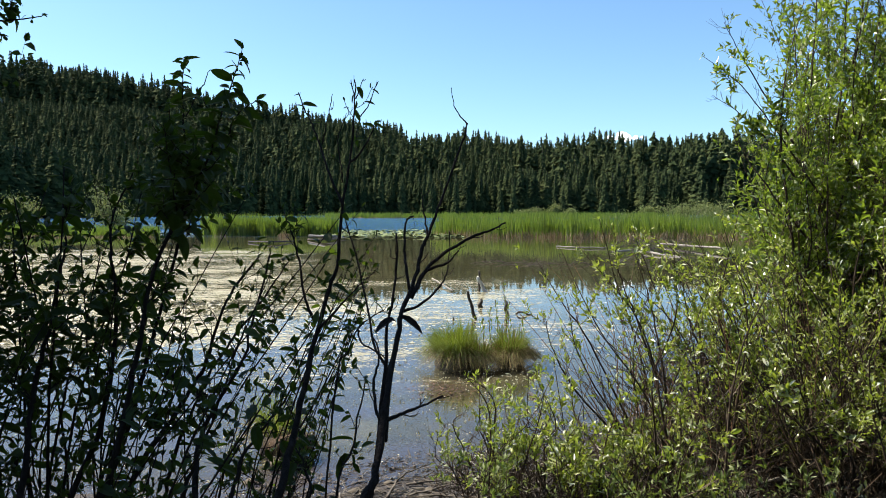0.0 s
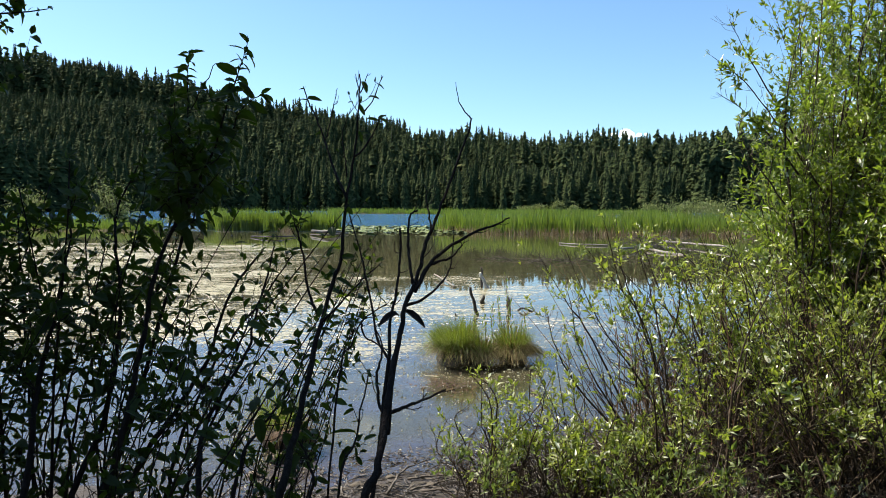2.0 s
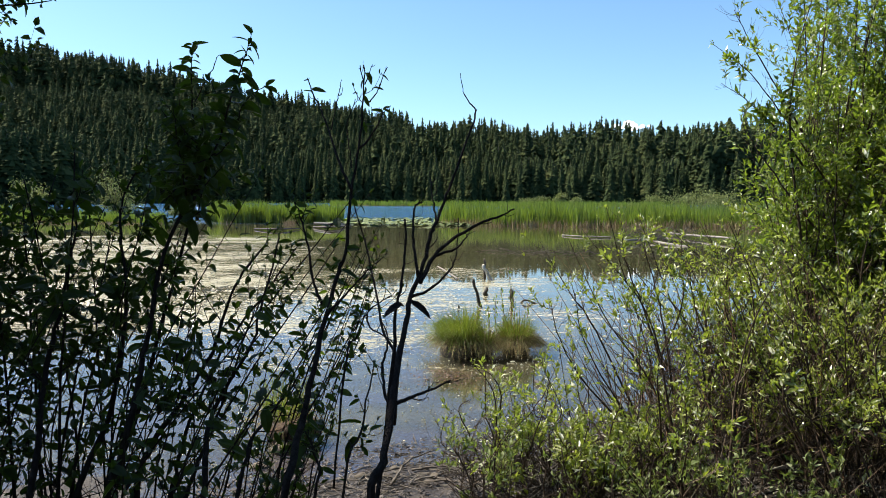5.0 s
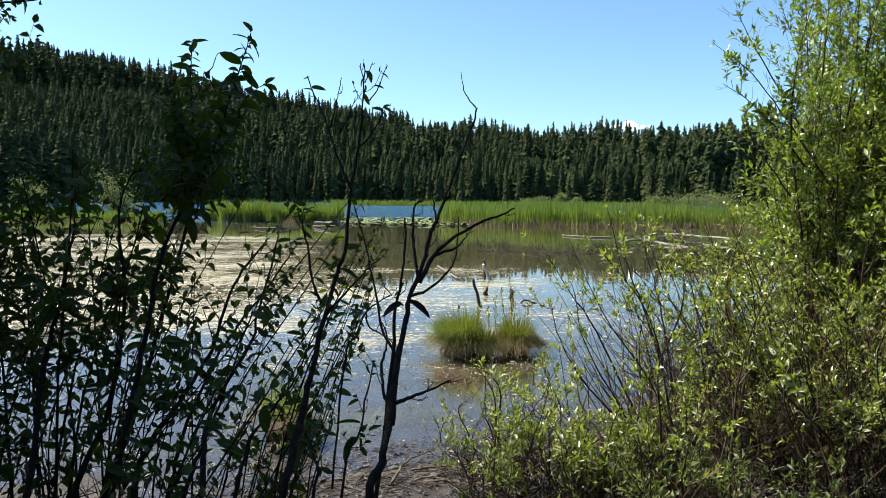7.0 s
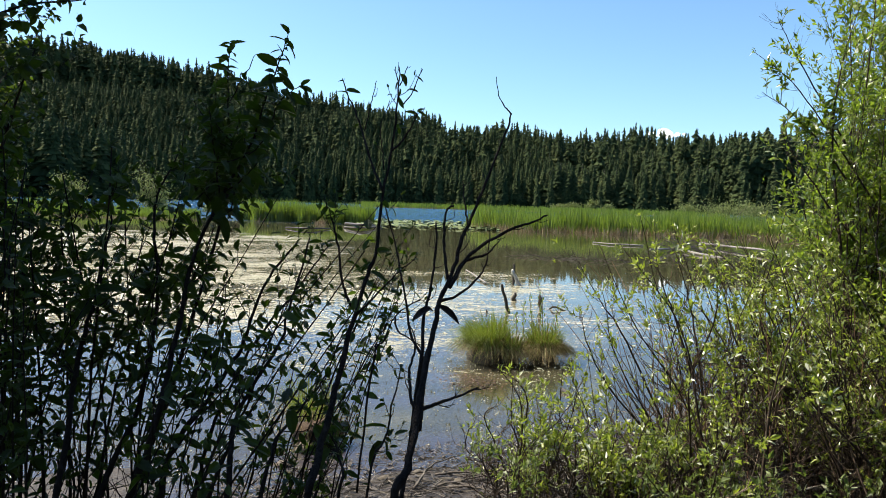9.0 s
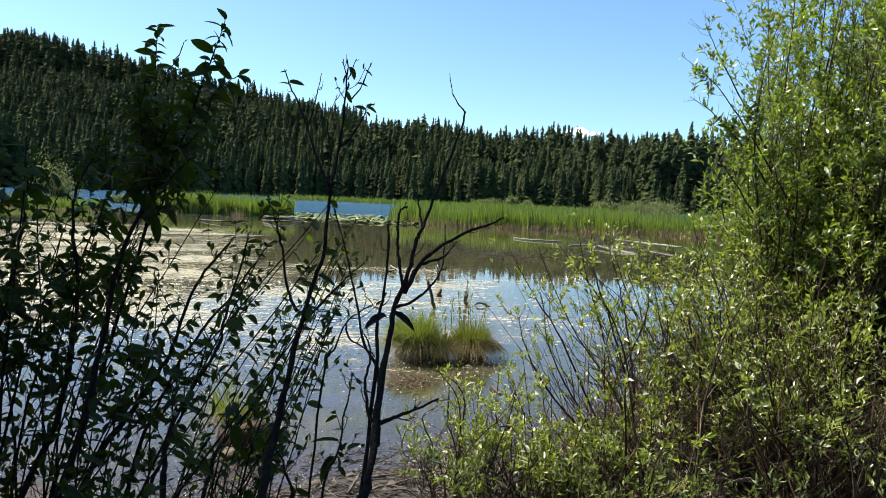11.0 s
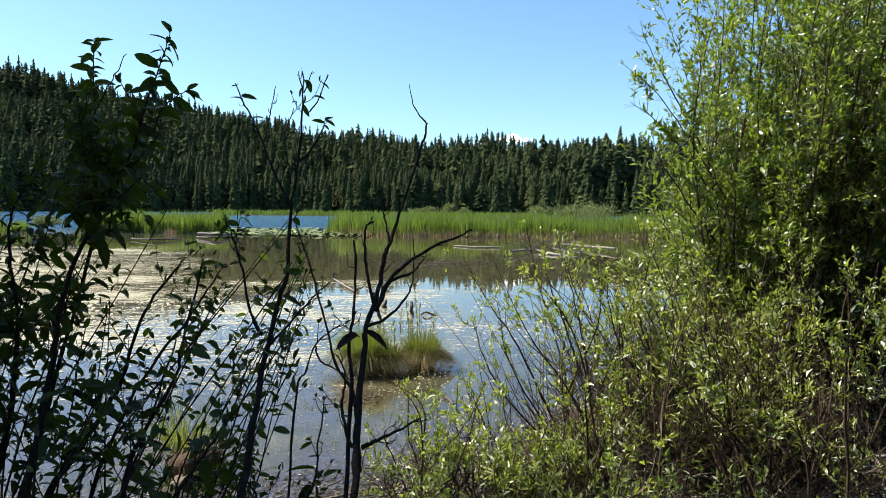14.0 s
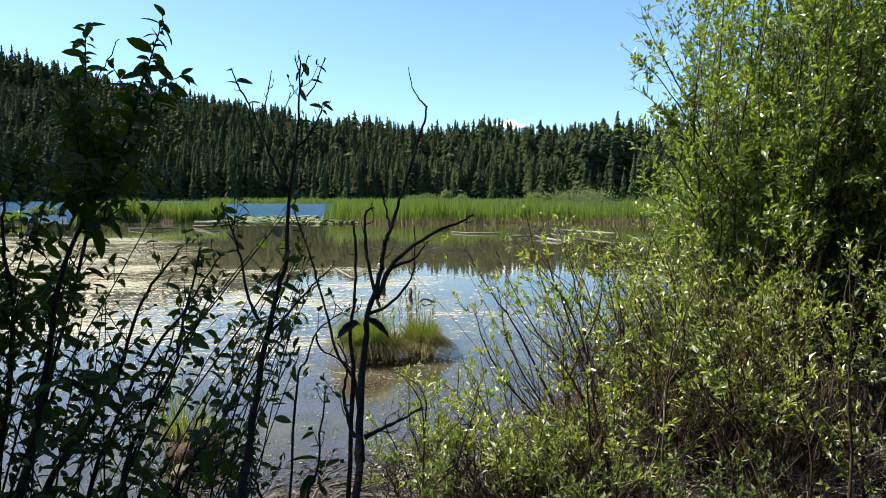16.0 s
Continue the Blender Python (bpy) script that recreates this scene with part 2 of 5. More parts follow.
def water_material():
    m = bpy.data.materials.new("lake_water")
    m.use_nodes = True
    n, ln = m.node_tree.nodes, m.node_tree.links
    b = n["Principled BSDF"]
    b.inputs["Base Color"].default_value = (0.8, 0.82, 0.62, 1)
    b.inputs["Roughness"].default_value = 0.015
    b.inputs["IOR"].default_value = 1.333
    b.inputs["Transmission Weight"].default_value = 1.0
    geo = n.new("ShaderNodeNewGeometry")
    sep = n.new("ShaderNodeSeparateXYZ")
    ln.new(geo.outputs["Position"], sep.inputs[0])
    def ripple(scale, stretch):
        mp = n.new("ShaderNodeMapping")
        mp.inputs["Scale"].default_value = stretch
        ln.new(geo.outputs["Position"], mp.inputs["Vector"])
        t = n.new("ShaderNodeTexNoise")
        t.inputs["Scale"].default_value, t.inputs["Detail"].default_value = scale, 4
        ln.new(mp.outputs[0], t.inputs["Vector"])
        return t.outputs["Fac"]
    # breeze on the open lake beyond the reeds, a near calm in the sheltered pond
    mr = n.new("ShaderNodeMapRange")
    mr.inputs[1].default_value, mr.inputs[2].default_value = 45, 62
    mr.inputs[3].default_value, mr.inputs[4].default_value = 0.0, 1.0
    ln.new(sep.outputs[1], mr.inputs[0])
    calm = n.new("ShaderNodeBump")
    calm.inputs["Strength"].default_value, calm.inputs["Distance"].default_value = 0.06, 0.006
    ln.new(ripple(5, (0.6, 1.6, 1)), calm.inputs["Height"])
    open_ = n.new("ShaderNodeBump")
    open_.inputs["Distance"].default_value = 0.6
    ln.new(mr.outputs[0], open_.inputs["Strength"])
    ln.new(ripple(1.6, (0.6, 1.3, 1)), open_.inputs["Height"])
    ln.new(calm.outputs[0], open_.inputs["Normal"])
    ln.new(open_.outputs[0], b.inputs["Normal"])
    def span(src, lo, hi, to_lo=0.0, to_hi=1.0):
        r = n.new("ShaderNodeMapRange")
        r.interpolation_type = "SMOOTHSTEP"
        for k_, v_ in zip((1, 2, 3, 4), (lo, hi, to_lo, to_hi)):
            r.inputs[k_].default_value = v_
        ln.new(src, r.inputs[0])
        return r.outputs[0]
    def math_node(op, a_, b_):
        x = n.new("ShaderNodeMath")
        x.operation = op
        for k_, v_ in enumerate((a_, b_)):
            if isinstance(v_, float):
                x.inputs[k_].default_value = v_
            else:
                ln.new(v_, x.inputs[k_])
        return x.outputs[0]
    def blend(f, a_, b_):
        x = n.new("ShaderNodeMixShader")
        ln.new(f, x.inputs[0]), ln.new(a_, x.inputs[1]), ln.new(b_, x.inputs[2])
        return x.outputs[0]
    # deep blue open lake
    deep = n.new("ShaderNodeBsdfPrincipled")
    deep.inputs["Base Color"].default_value = (0.03, 0.1, 0.2, 1)
    deep.inputs["Roughness"].default_value, deep.inputs["IOR"].default_value = 0.08, 1.333
    ln.new(open_.outputs[0], deep.inputs["Normal"])
    out = blend(mr.outputs[0], b.outputs[0], deep.outputs[0])
    # pale algae scum: a closed mat on one side of the pond, specks elsewhere
    u = math_node("DIVIDE", sep.outputs[0], sep.outputs[1])
    mat_ = math_node("MULTIPLY", span(u, -0.3, -0.06, 1, 0), math_node("MULTIPLY", span(sep.outputs[1], 6.0, 9.5), span(sep.outputs[1], 29, 37, 1, 0)))
    specks = math_node("MULTIPLY", math_node("MULTIPLY", span(u, 0.0, 0.3, 0.86, 0.55), span(sep.outputs[1], 5.0, 8.5)), span(sep.outputs[1], 15.0, 22.0, 1, 0.1))
    dens = math_node("MAXIMUM", mat_, specks)
    grain = math_node("ADD", math_node("MULTIPLY", ripple(0.55, (0.6, 1.0, 1)), 0.3), math_node("ADD", math_node("MULTIPLY", ripple(5.0, (0.5, 1.4, 1)), 0.3), math_node("MULTIPLY", ripple(26.0, (0.6, 1.3, 1)), 0.4)))
    edge = math_node("ADD", math_node("MULTIPLY", dens, -0.19), 0.655)
    cover = n.new("ShaderNodeMapRange")
    cover.inputs[1].default_value, cover.inputs[2].default_value = 0.0, 0.07
    ln.new(math_node("SUBTRACT", grain, edge), cover.inputs[0])
    scum = n.new("ShaderNodeBsdfPrincipled")
    scum.inputs["Roughness"].default_value = 0.4
    scum.inputs["Specular IOR Level"].default_value = 0.25
    ramp = n.new("ShaderNodeValToRGB")
    ramp.color_ramp.elements[0].position, ramp.color_ramp.elements[0].color = 0.35, (0.23, 0.21, 0.105, 1)
    ramp.color_ramp.elements[1].position, ramp.color_ramp.elements[1].color = 0.65, (0.4, 0.365, 0.25, 1)
    ln.new(ripple(9.0, (0.5, 1.4, 1)), ramp.inputs[0])
    ln.new(ramp.outputs[0], scum.inputs["Base Color"])
    bump = n.new("ShaderNodeBump")
    bump.inputs["Strength"].default_value, bump.inputs["Distance"].default_value = 0.8, 0.02
    ln.new(ripple(8.0, (0.5, 1.4, 1)), bump.inputs["Height"])
    ln.new(bump.outputs[0], scum.inputs["Normal"])
    # thin silt film near the bank; its violet tint stands in for sky reflection
    film = n.new("ShaderNodeBsdfPrincipled")
    film.inputs["Base Color"].default_value = (0.05, 0.046, 0.058, 1)
    film.inputs["Roughness"].default_value = 0.12
    ln.new(calm.outputs[0], film.inputs["Normal"])
    filmed = math_node("MULTIPLY", span(math_node("ADD", math_node("MULTIPLY", ripple(1.3, (0.5, 1.2, 1)), 0.5), math_node("MULTIPLY", ripple(38.0, (0.6, 1.2, 1)), 0.5)), 0.43, 0.57, 0.0, 0.75), math_node("MULTIPLY", span(sep.outputs[1], 9, 17, 1, 0), span(u, -0.06, 0.03, 1, 0.15)))
    out = blend(filmed, out, film.outputs[0])
    out = blend(cover.outputs[0], out, scum.outputs[0])
    ln.new(out, n["Material Output"].inputs["Surface"])
    return m


M_GROUND, M_WATER = ground_material(), water_material()

# ---- mesh tools ----
class Geo:
    """Gathers points and faces, and makes one mesh of them."""
    def __init__(self):
        self.v, self.f3, self.f4, self.n = [], [], [], 0

    def add(self, v, f3=None, f4=None):
        v = np.asarray(v, float).reshape(-1, 3)
        if f3 is not None and len(f3) > 0:
            self.f3.append(np.asarray(f3, int).reshape(-1, 3) + self.n)
        if f4 is not None and len(f4):
            self.f4.append(np.asarray(f4, int).reshape(-1, 4) + self.n)
        self.v.append(v)
        self.n += len(v)

    def mesh(self, name, mat, smooth=False):
        me = bpy.data.meshes.new(name)
        v = np.concatenate(self.v)
        f3 = np.concatenate(self.f3) if self.f3 else np.zeros((0, 3), int)
        f4 = np.concatenate(self.f4) if self.f4 else np.zeros((0, 4), int)
        me.vertices.add(len(v))
        me.vertices.foreach_set("co", v.ravel())
        idx = np.concatenate([f3.ravel(), f4.ravel()])
        me.loops.add(len(idx))
        me.loops.foreach_set("vertex_index", idx)
        me.polygons.add(len(f3) + len(f4))
        starts = np.concatenate([np.arange(len(f3)) * 3, len(f3) * 3 + np.arange(len(f4)) * 4])
        me.polygons.foreach_set("loop_start", starts)
        me.polygons.foreach_set("use_smooth", np.full(len(starts), smooth))
        me.update(calc_edges=True)
        me.validate()
        me.materials.append(mat)
        return me


def part(name, geo, mat, parent, label="", smooth=False, kind=""):
    """One mesh object under a thing."""
    ob = new(name, geo.mesh(name, mat, smooth) if isinstance(geo, Geo) else geo)
    ob.parent = parent
    return tagged(ob, label=label, kind=kind)


def thing(name, label, category, group="", at=(0, 0, 0), kind=""):
    ob = new(name)
    ob.location = at
    return tagged(ob, label, category, group, kind)


def lone(name, geo, mat, label, category, group="", kind="", smooth=False):
    """A thing of a single mesh."""
    return tagged(new(name, geo.mesh(name, mat, smooth)), label, category, group, kind)


def unit(a):
    a = np.asarray(a, float)
    return a / (np.linalg.norm(a, axis=-1, keepdims=True) + 1e-9)


def curve(points, steps=5, wobble=0.0, rng=None):
    """A smooth line through the points (Catmull-Rom), with a little wobble."""
    p = np.asarray(points, float)
    p = np.vstack([2 * p[0] - p[1], p, 2 * p[-1] - p[-2]])
    out = []
    for i in range(1, len(p) - 2):
        for t in np.arange(steps) / steps:
            a, b, c, d = p[i - 1], p[i], p[i + 1], p[i + 2]
            out.append(0.5 * (2 * b + (c - a) * t + (2 * a - 5 * b + 4 * c - d) * t * t + (3 * b - a - 3 * c + d) * t ** 3))
    out = np.vstack([out, p[-2]])
    if wobble and rng is not None:
        out[1:] += rng.normal(0, wobble, (len(out) - 1, 3))
    return out


def tube(geo, pts, r0, r1, sides=6, power=1.0, knots=0.0, rng=None):
    """A tapered round stem along pts."""
    pts = np.asarray(pts, float)
    n = len(pts)
    tan = unit(np.gradient(pts, axis=0))
    ref = np.array([0.31, 0.87, 0.2])
    s = unit(np.cross(tan, ref))
    u = np.cross(s, tan)
    rad = r0 + (r1 - r0) * (np.linspace(0, 1, n) ** power)
    if knots and rng is not None:
        rad = rad * (1 + rng.uniform(-knots, knots, n))
    ang = np.linspace(0, 2 * np.pi, sides, endpoint=False)
    ring = pts[:, None] + rad[:, None, None] * (np.cos(ang)[None, :, None] * s[:, None] + np.sin(ang)[None, :, None] * u[:, None])
    i, j = np.meshgrid(np.arange(n - 1), np.arange(sides), indexing="ij")
    k = (j + 1) % sides
    f4 = np.stack([i * sides + j, i * sides + k, (i + 1) * sides + k, (i + 1) * sides + j], -1).reshape(-1, 4)
    caps = [] if sides < 5 else [[0, q + 1, q] for q in range(1, sides - 1)] + [[(n - 1) * sides, (n - 1) * sides + q, (n - 1) * sides + q + 1] for q in range(1, sides - 1)]
    geo.add(ring.reshape(-1, 3), caps, f4)


LEAF_TINY = ((0.45, 1.0),)
LEAF_COARSE = ((0.3, 0.95), (0.66, 0.8))
LEAF_FINE = ((0.1, 0.55), (0.3, 0.95), (0.58, 1.0), (0.84, 0.6))


def leaf_shape(outline, curl, fold):
    """A leaf of length 1 along y and half width 1 along x, folded along its midrib, as points and faces."""
    v = [(0, 0, 0, 0)]
    for t, w in outline:
        m = curl * (0.45 - t * t * 0.9)
        v += [(-w, t, m, fold * w), (0, t, m, 0), (w, t, m, fold * w)]
    v.append((0, 1, -0.45 * curl, 0))
    n = len(outline)
    f3 = [(0, 2, 1), (0, 3, 2), (3 * n - 2, 3 * n - 1, 3 * n + 1), (3 * n - 1, 3 * n, 3 * n + 1)]
    f4 = []
    for k in range(n - 1):
        p = 1 + 3 * k
        f4 += [(p, p + 1, p + 4, p + 3), (p + 1, p + 2, p + 5, p + 4)]
    return np.array(v, float), np.array(f3), np.array(f4)


def leaves(geo, pos, along, facing, length, width, curl=0.2, fold=0.35, outline=LEAF_COARSE):
    """Many leaves in one mesh."""
    pos, along, facing = np.asarray(pos), unit(along), np.asarray(facing)
    side = unit(np.cross(along, facing))
    up = np.cross(side, along)
    length, width = np.asarray(length)[:, None, None], np.asarray(width)[:, None, None]
    t, f3, f4 = leaf_shape(outline, curl, fold)
    v = pos[:, None] + side[:, None] * t[None, :, 0:1] * width + along[:, None] * t[None, :, 1:2] * length + up[:, None] * (t[None, :, 2:3] * length + t[None, :, 3:4] * width)
    n = len(pos)
    off = (np.arange(n) * len(t))[:, None, None]
    geo.add(v.reshape(-1, 3), (f3[None] + off).reshape(-1, 3), (f4[None] + off).reshape(-1, 4))


def leaf_mesh(name, mat, length, width, curl, fold):
    g = Geo()
    leaves(g, np.zeros((1, 3)), np.array([[0, 1.0, 0]]), np.array([[0, 0, 1.0]]), [length], [width], curl, fold, LEAF_FINE)
    return g.mesh(name, mat)


def leaf_objects(parent, meshes, pos, along, facing, size, rng):
    """Leaves as objects of their own on shared meshes."""
    for i in range(len(pos)):
        a = Vector(unit(along[i]))
        s = a.cross(Vector(facing[i])).normalized()
        u = s.cross(a)
        k = float(size[i])
        ob = new("leaf", meshes[int(rng.integers(len(meshes)))])
        ob.parent = parent
        ob.matrix_basis = Matrix(((s.x * k, a.x * k, u.x * k, pos[i][0]), (s.y * k, a.y * k, u.y * k, pos[i][1]), (s.z * k, a.z * k, u.z * k, pos[i][2]), (0, 0, 0, 1)))


def blades(geo, root, tip, width, bend, rng):
    """Many grass blades: root, tip, width, and a sideways bow."""
    n = len(root)
    mid = (root + tip) / 2 + bend
    way = unit(np.stack([rng.normal(size=n), rng.normal(size=n) * 0.4, np.zeros(n)], -1))
    w = way * np.asarray(width)[:, None] / 2
    v = np.stack([root - w, root + w, mid - w * 0.9, mid + w * 0.9, tip], 1)
    off = (np.arange(n) * 5)[:, None]
    geo.add(v.reshape(-1, 3), np.array([[2, 3, 4]]) + off, np.array([[0, 1, 3, 2]]) + off)

# ---- the land ----
def smooth(a, b, x):
    t = np.clip((x - a) / (b - a), 0, 1)
    return t * t * (3 - 2 * t)


def shore(x):
    """Where the near bank meets the water, as a distance ahead."""
    return np.interp(x, [-9, -5, -3, -1.6, -0.5, 0.1, 0.5, 1.1, 2, 4, 7, 12], [5.5, 4.6, 3.9, 3.6, 4.3, 4.5, 4.6, 5.0, 6.1, 8.2, 10.5, 13])


SKY_U = [-3, -0.95, -0.63, -0.5, -0.39, -0.25, -0.2, -0.083, 0, 0.11, 0.2, 0.33, 0.5, 3]
RIDGE = [310, 300, 248, 235, 205, 166, 157, 136, 128, 126, 122, 124, 132, 140]     # skyline of the hill, per 1243 ahead
FRONT = [190, 190, 188, 184, 176, 160, 154, 136, 128, 126, 122, 124, 132, 140]     # crest of the nearer slope
FAR_SHORE = [110, 130, 170, 210, 240, 262, 270, 280, 285, 285, 280, 270, 250, 150]
FRONT_TREE = [11, 11, 11, 11, 12, 14, 15, 19, 20, 20, 20, 20, 20, 20]


def land(x, y):
    """Height of the ground."""
    x, y = np.asarray(x, float), np.asarray(y, float)
    r = np.hypot(x, y)
    d = shore(x) - y
    z = np.where(d > 0, 0.16 * (1 - np.exp(-np.maximum(d, 0) * 0.9)), -0.9 * (1 - np.exp(np.minimum(d, 0) * 0.045)))
    ang = np.arctan2(x, np.maximum(y, 1e-6))
    u = np.tan(np.clip(ang, -1.2, 1.2))
    cos = np.cos(np.clip(ang, -1.2, 1.2))
    zf = 1.74 + np.interp(u, SKY_U, FRONT) / 1243 * 400 * cos - np.interp(u, SKY_U, FRONT_TREE)
    zb = 1.74 + np.interp(u, SKY_U, RIDGE) / 1243 * 640 * cos - 21
    zb = np.maximum(zb, zf - 6)
    s = np.interp(u, SKY_U, FAR_SHORE)
    hill = smooth(s, 405, r) * (zf + 0.9) + smooth(430, 640, r) * (zb - zf)
    ahead = (y > 20) * 1.0
    z = z + ahead * hill
    # grassy spit to the left of the pond
    z = z + 1.15 * np.exp(-((x + 36) / 12) ** 2 - ((y - 62) / 14) ** 2)
    z = z + 0.25 * np.exp(-((x + 12.5) / 5) ** 4 - ((y - 50) / 3.5) ** 4)
    return z + 0.02 * np.sin(x * 2.1 + 0.7 * y) * np.cos(1.7 * y - x) * (r < 30)


g = Geo()
rad = np.concatenate([[0.0], np.geomspace(0.4, 3200, 150)])
ang = np.linspace(0, 2 * np.pi, 240, endpoint=False)
R, A = np.meshgrid(rad, ang, indexing="ij")
GX, GY = R * np.sin(A), R * np.cos(A)
i, j = np.meshgrid(np.arange(len(rad) - 1), np.arange(len(ang)), indexing="ij")
k = (j + 1) % len(ang)
n_ = len(ang)
g.add(np.stack([GX, GY, land(GX, GY)], -1).reshape(-1, 3), None, np.stack([i * n_ + k, (i + 1) * n_ + k, (i + 1) * n_ + j, i * n_ + j], -1).reshape(-1, 4))
lone("ground", g, M_GROUND, "brown muddy bank, lake bed and wooded hillside", "ground", kind="structure", smooth=True)

g = Geo()
wr = np.concatenate([[0.0], np.geomspace(2, 420, 40)])
R, A = np.meshgrid(wr, np.linspace(-1.45, 1.45, 49), indexing="ij")
i, j = np.meshgrid(np.arange(len(wr) - 1), np.arange(48), indexing="ij")
g.add(np.stack([R * np.sin(A), R * np.cos(A) + 1.0, R * 0], -1).reshape(-1, 3), None, np.stack([i * 49 + j + 1, (i + 1) * 49 + j + 1, (i + 1) * 49 + j, i * 49 + j], -1).reshape(-1, 4))
water = lone("water", g, M_WATER, "calm lake water reflecting blue sky and dark forest", "water", kind="structure", smooth=True)
water.visible_shadow = False

# ---- far forest ----
def conifer(rng, whorls=20, per=5, spread=0.16, ragged=0.3, fine=False, power=0.75):
    """Crown and trunk of one fir of height 1: a spire of overlapping, drooping boughs with an uneven outline."""
    crown, trunk = Geo(), Geo()
    tube(trunk, [(0, 0, -0.03), (0, 0, 0.97)], 0.012, 0.002, 4)
    lean = rng.normal(0, 0.01, 2)
    start = rng.uniform(0.02, 0.12)
    bulge = rng.uniform(0, 6.28)
    for w in range(whorls):
        h0 = start + (0.975 - start) * (w / (whorls - 1)) ** 0.9
        reach = spread * (1 - h0) ** power * rng.uniform(1 - ragged, 1 + ragged) + 0.009
        off = rng.uniform(0, 6.28)
        for b in range(per):
            if rng.random() < 0.06:
                continue
            h = h0 + rng.normal(0, 0.012)
            a = off + 6.283 * b / per + rng.normal(0, 0.3)
            L = reach * rng.uniform(0.65, 1.2) * (1 + 0.15 * math.cos(a - bulge))
            c, s = math.cos(a), math.sin(a)
            wd = L * rng.uniform(0.2, 0.4) + 0.006
            drop = L * rng.uniform(0.3, 1.3)
            x0, y0 = lean * h
            pts = [(x0, y0, h + 0.02), (x0 + c * L * 0.5 - s * wd, y0 + s * L * 0.5 + c * wd, h - drop * 0.75), (x0 + c * L, y0 + s * L, h - drop * 0.8),
                   (x0 + c * L * 0.5 + s * wd, y0 + s * L * 0.5 - c * wd, h - drop * 0.75)]
            if fine:
                crown.add(pts + [(x0 + c * L * 0.6, y0 + s * L * 0.6, h - drop * 0.3)], [[0, 1, 4], [0, 4, 3], [1, 2, 4], [2, 3, 4]])
            else:
                crown.add(pts, [[0, 1, 2], [0, 2, 3]])
    crown.add([(0.008, 0, 0.92), (-0.005, 0.007, 0.92), (-0.005, -0.007, 0.92), (lean[0], lean[1], 1.0)], [[0, 1, 3], [1, 2, 3], [2, 0, 3]])
    return crown, trunk


rng = np.random.default_rng(5)
PROTO = [conifer(rng, 21 + q % 4, 6, 0.14 + 0.028 * (q % 5), 0.25 + 0.08 * (q % 3), power=(0.85, 0.7, 0.6)[q % 3]) for q in range(15)]
PROTO_SHORE = [conifer(rng, 29 + q % 4, 8, 0.15 + 0.02 * (q % 4), 0.25, power=0.75) for q in range(8)]
PROTO_FINE = [conifer(rng, 26 + q % 4, 7, 0.14 + 0.025 * (q % 3), 0.2, True) for q in range(6)]


def stamp(geo, src, x, y, z, h, turn, wide):
    v, f3 = np.concatenate(src.v), np.concatenate(src.f3) if src.f3 else None
    c, s = math.cos(turn) * h * wide, math.sin(turn) * h * wide
    geo.add(np.stack([x + v[:, 0] * c - v[:, 1] * s, y + v[:, 0] * s + v[:, 1] * c, z + v[:, 2] * h], -1), f3, np.concatenate(src.f4) if src.f4 else None)


def scatter_forest(count, a0, a1, near, far, height, seed, crown, trunk):
    q = np.random.default_rng(seed)
    for _ in range(count):
        a = q.uniform(a0, a1)
        u = math.tan(a)
        s = np.interp(u, SKY_U, FAR_SHORE)
        r0, r1 = (s + 4 if near is None else near), far
        r = math.sqrt(q.uniform(r0 * r0, r1 * r1))
        x, y = r * math.sin(a), r * math.cos(a)
        h = (np.interp(u, SKY_U, FRONT_TREE) if height is None else height) * q.uniform(0.58, 1.2) * (1 + 0.15 * math.sin(a * 37) * math.sin(r * 0.05))
        if near is None and r < s + 45:
            h = q.uniform(11, 20)
            p = PROTO_SHORE[int(q.integers(len(PROTO_SHORE)))]
        else:
            p = PROTO[int(q.integers(len(PROTO)))]
        z = float(land(x, y))
        stamp(crown, p[0], x, y, z, h, q.uniform(0, 6.28), q.uniform(0.95, 1.4))
        stamp(trunk, p[1], x, y, z, h, 0, 1)


crown, trunk = Geo(), Geo()
scatter_forest(2600, -0.74, -0.12, None, 425, None, 11, crown, trunk)
scatter_forest(1700, -0.14, 0.5, None, 430, None, 12, crown, trunk)
scatter_forest(1300, -0.74, -0.06, 560, 665, 25, 13, crown, trunk)
scatter_forest(550, -0.74, -0.06, 425, 580, 15, 14, crown, trunk)
forest = thing("conifer_forest", "dark green fir and spruce forest on the far hillside", "forest", kind="stuff")
part("crown", crown, M_FIR, forest, "dark green needle boughs", kind="stuff")
part("trunk", trunk, M_FIRBARK, forest, "brown conifer trunks", kind="stuff")

PROTO_TREES = []
for q in range(6):
    t = thing("conifer", "tall dark green conifer on the far lake shore", "tree", "conifers along the far shore", at=(0, 0, -200))
    part("trunk", PROTO_FINE[q][1], M_FIRBARK, t)
    part("crown", PROTO_FINE[q][0], M_FIR, t)
    PROTO_TREES.append(t)
q = np.random.default_rng(21)
for n in range(110):
    a = -0.32 + 0.88 * n / 109 + q.normal(0, 0.006)
    u = math.tan(a)
    r = np.interp(u, SKY_U, FAR_SHORE) + q.uniform(-4, 14)
    x, y = r * math.sin(a), r * math.cos(a)
    h = q.uniform(11, 19)
    src = PROTO_TREES[n % 6]
    m = pose(x, y, float(land(x, y)) - 0.2, 0, 0, q.uniform(0, 360)) @ Matrix.Diagonal((h, h, h, 1))
    if n < 6:
        src.matrix_basis = m
    else:
        src_scale = src.scale.copy()
        c = copy_thing(src, m @ Matrix.Diagonal((1 / src_scale[0], 1 / src_scale[1], 1 / src_scale[2], 1)))

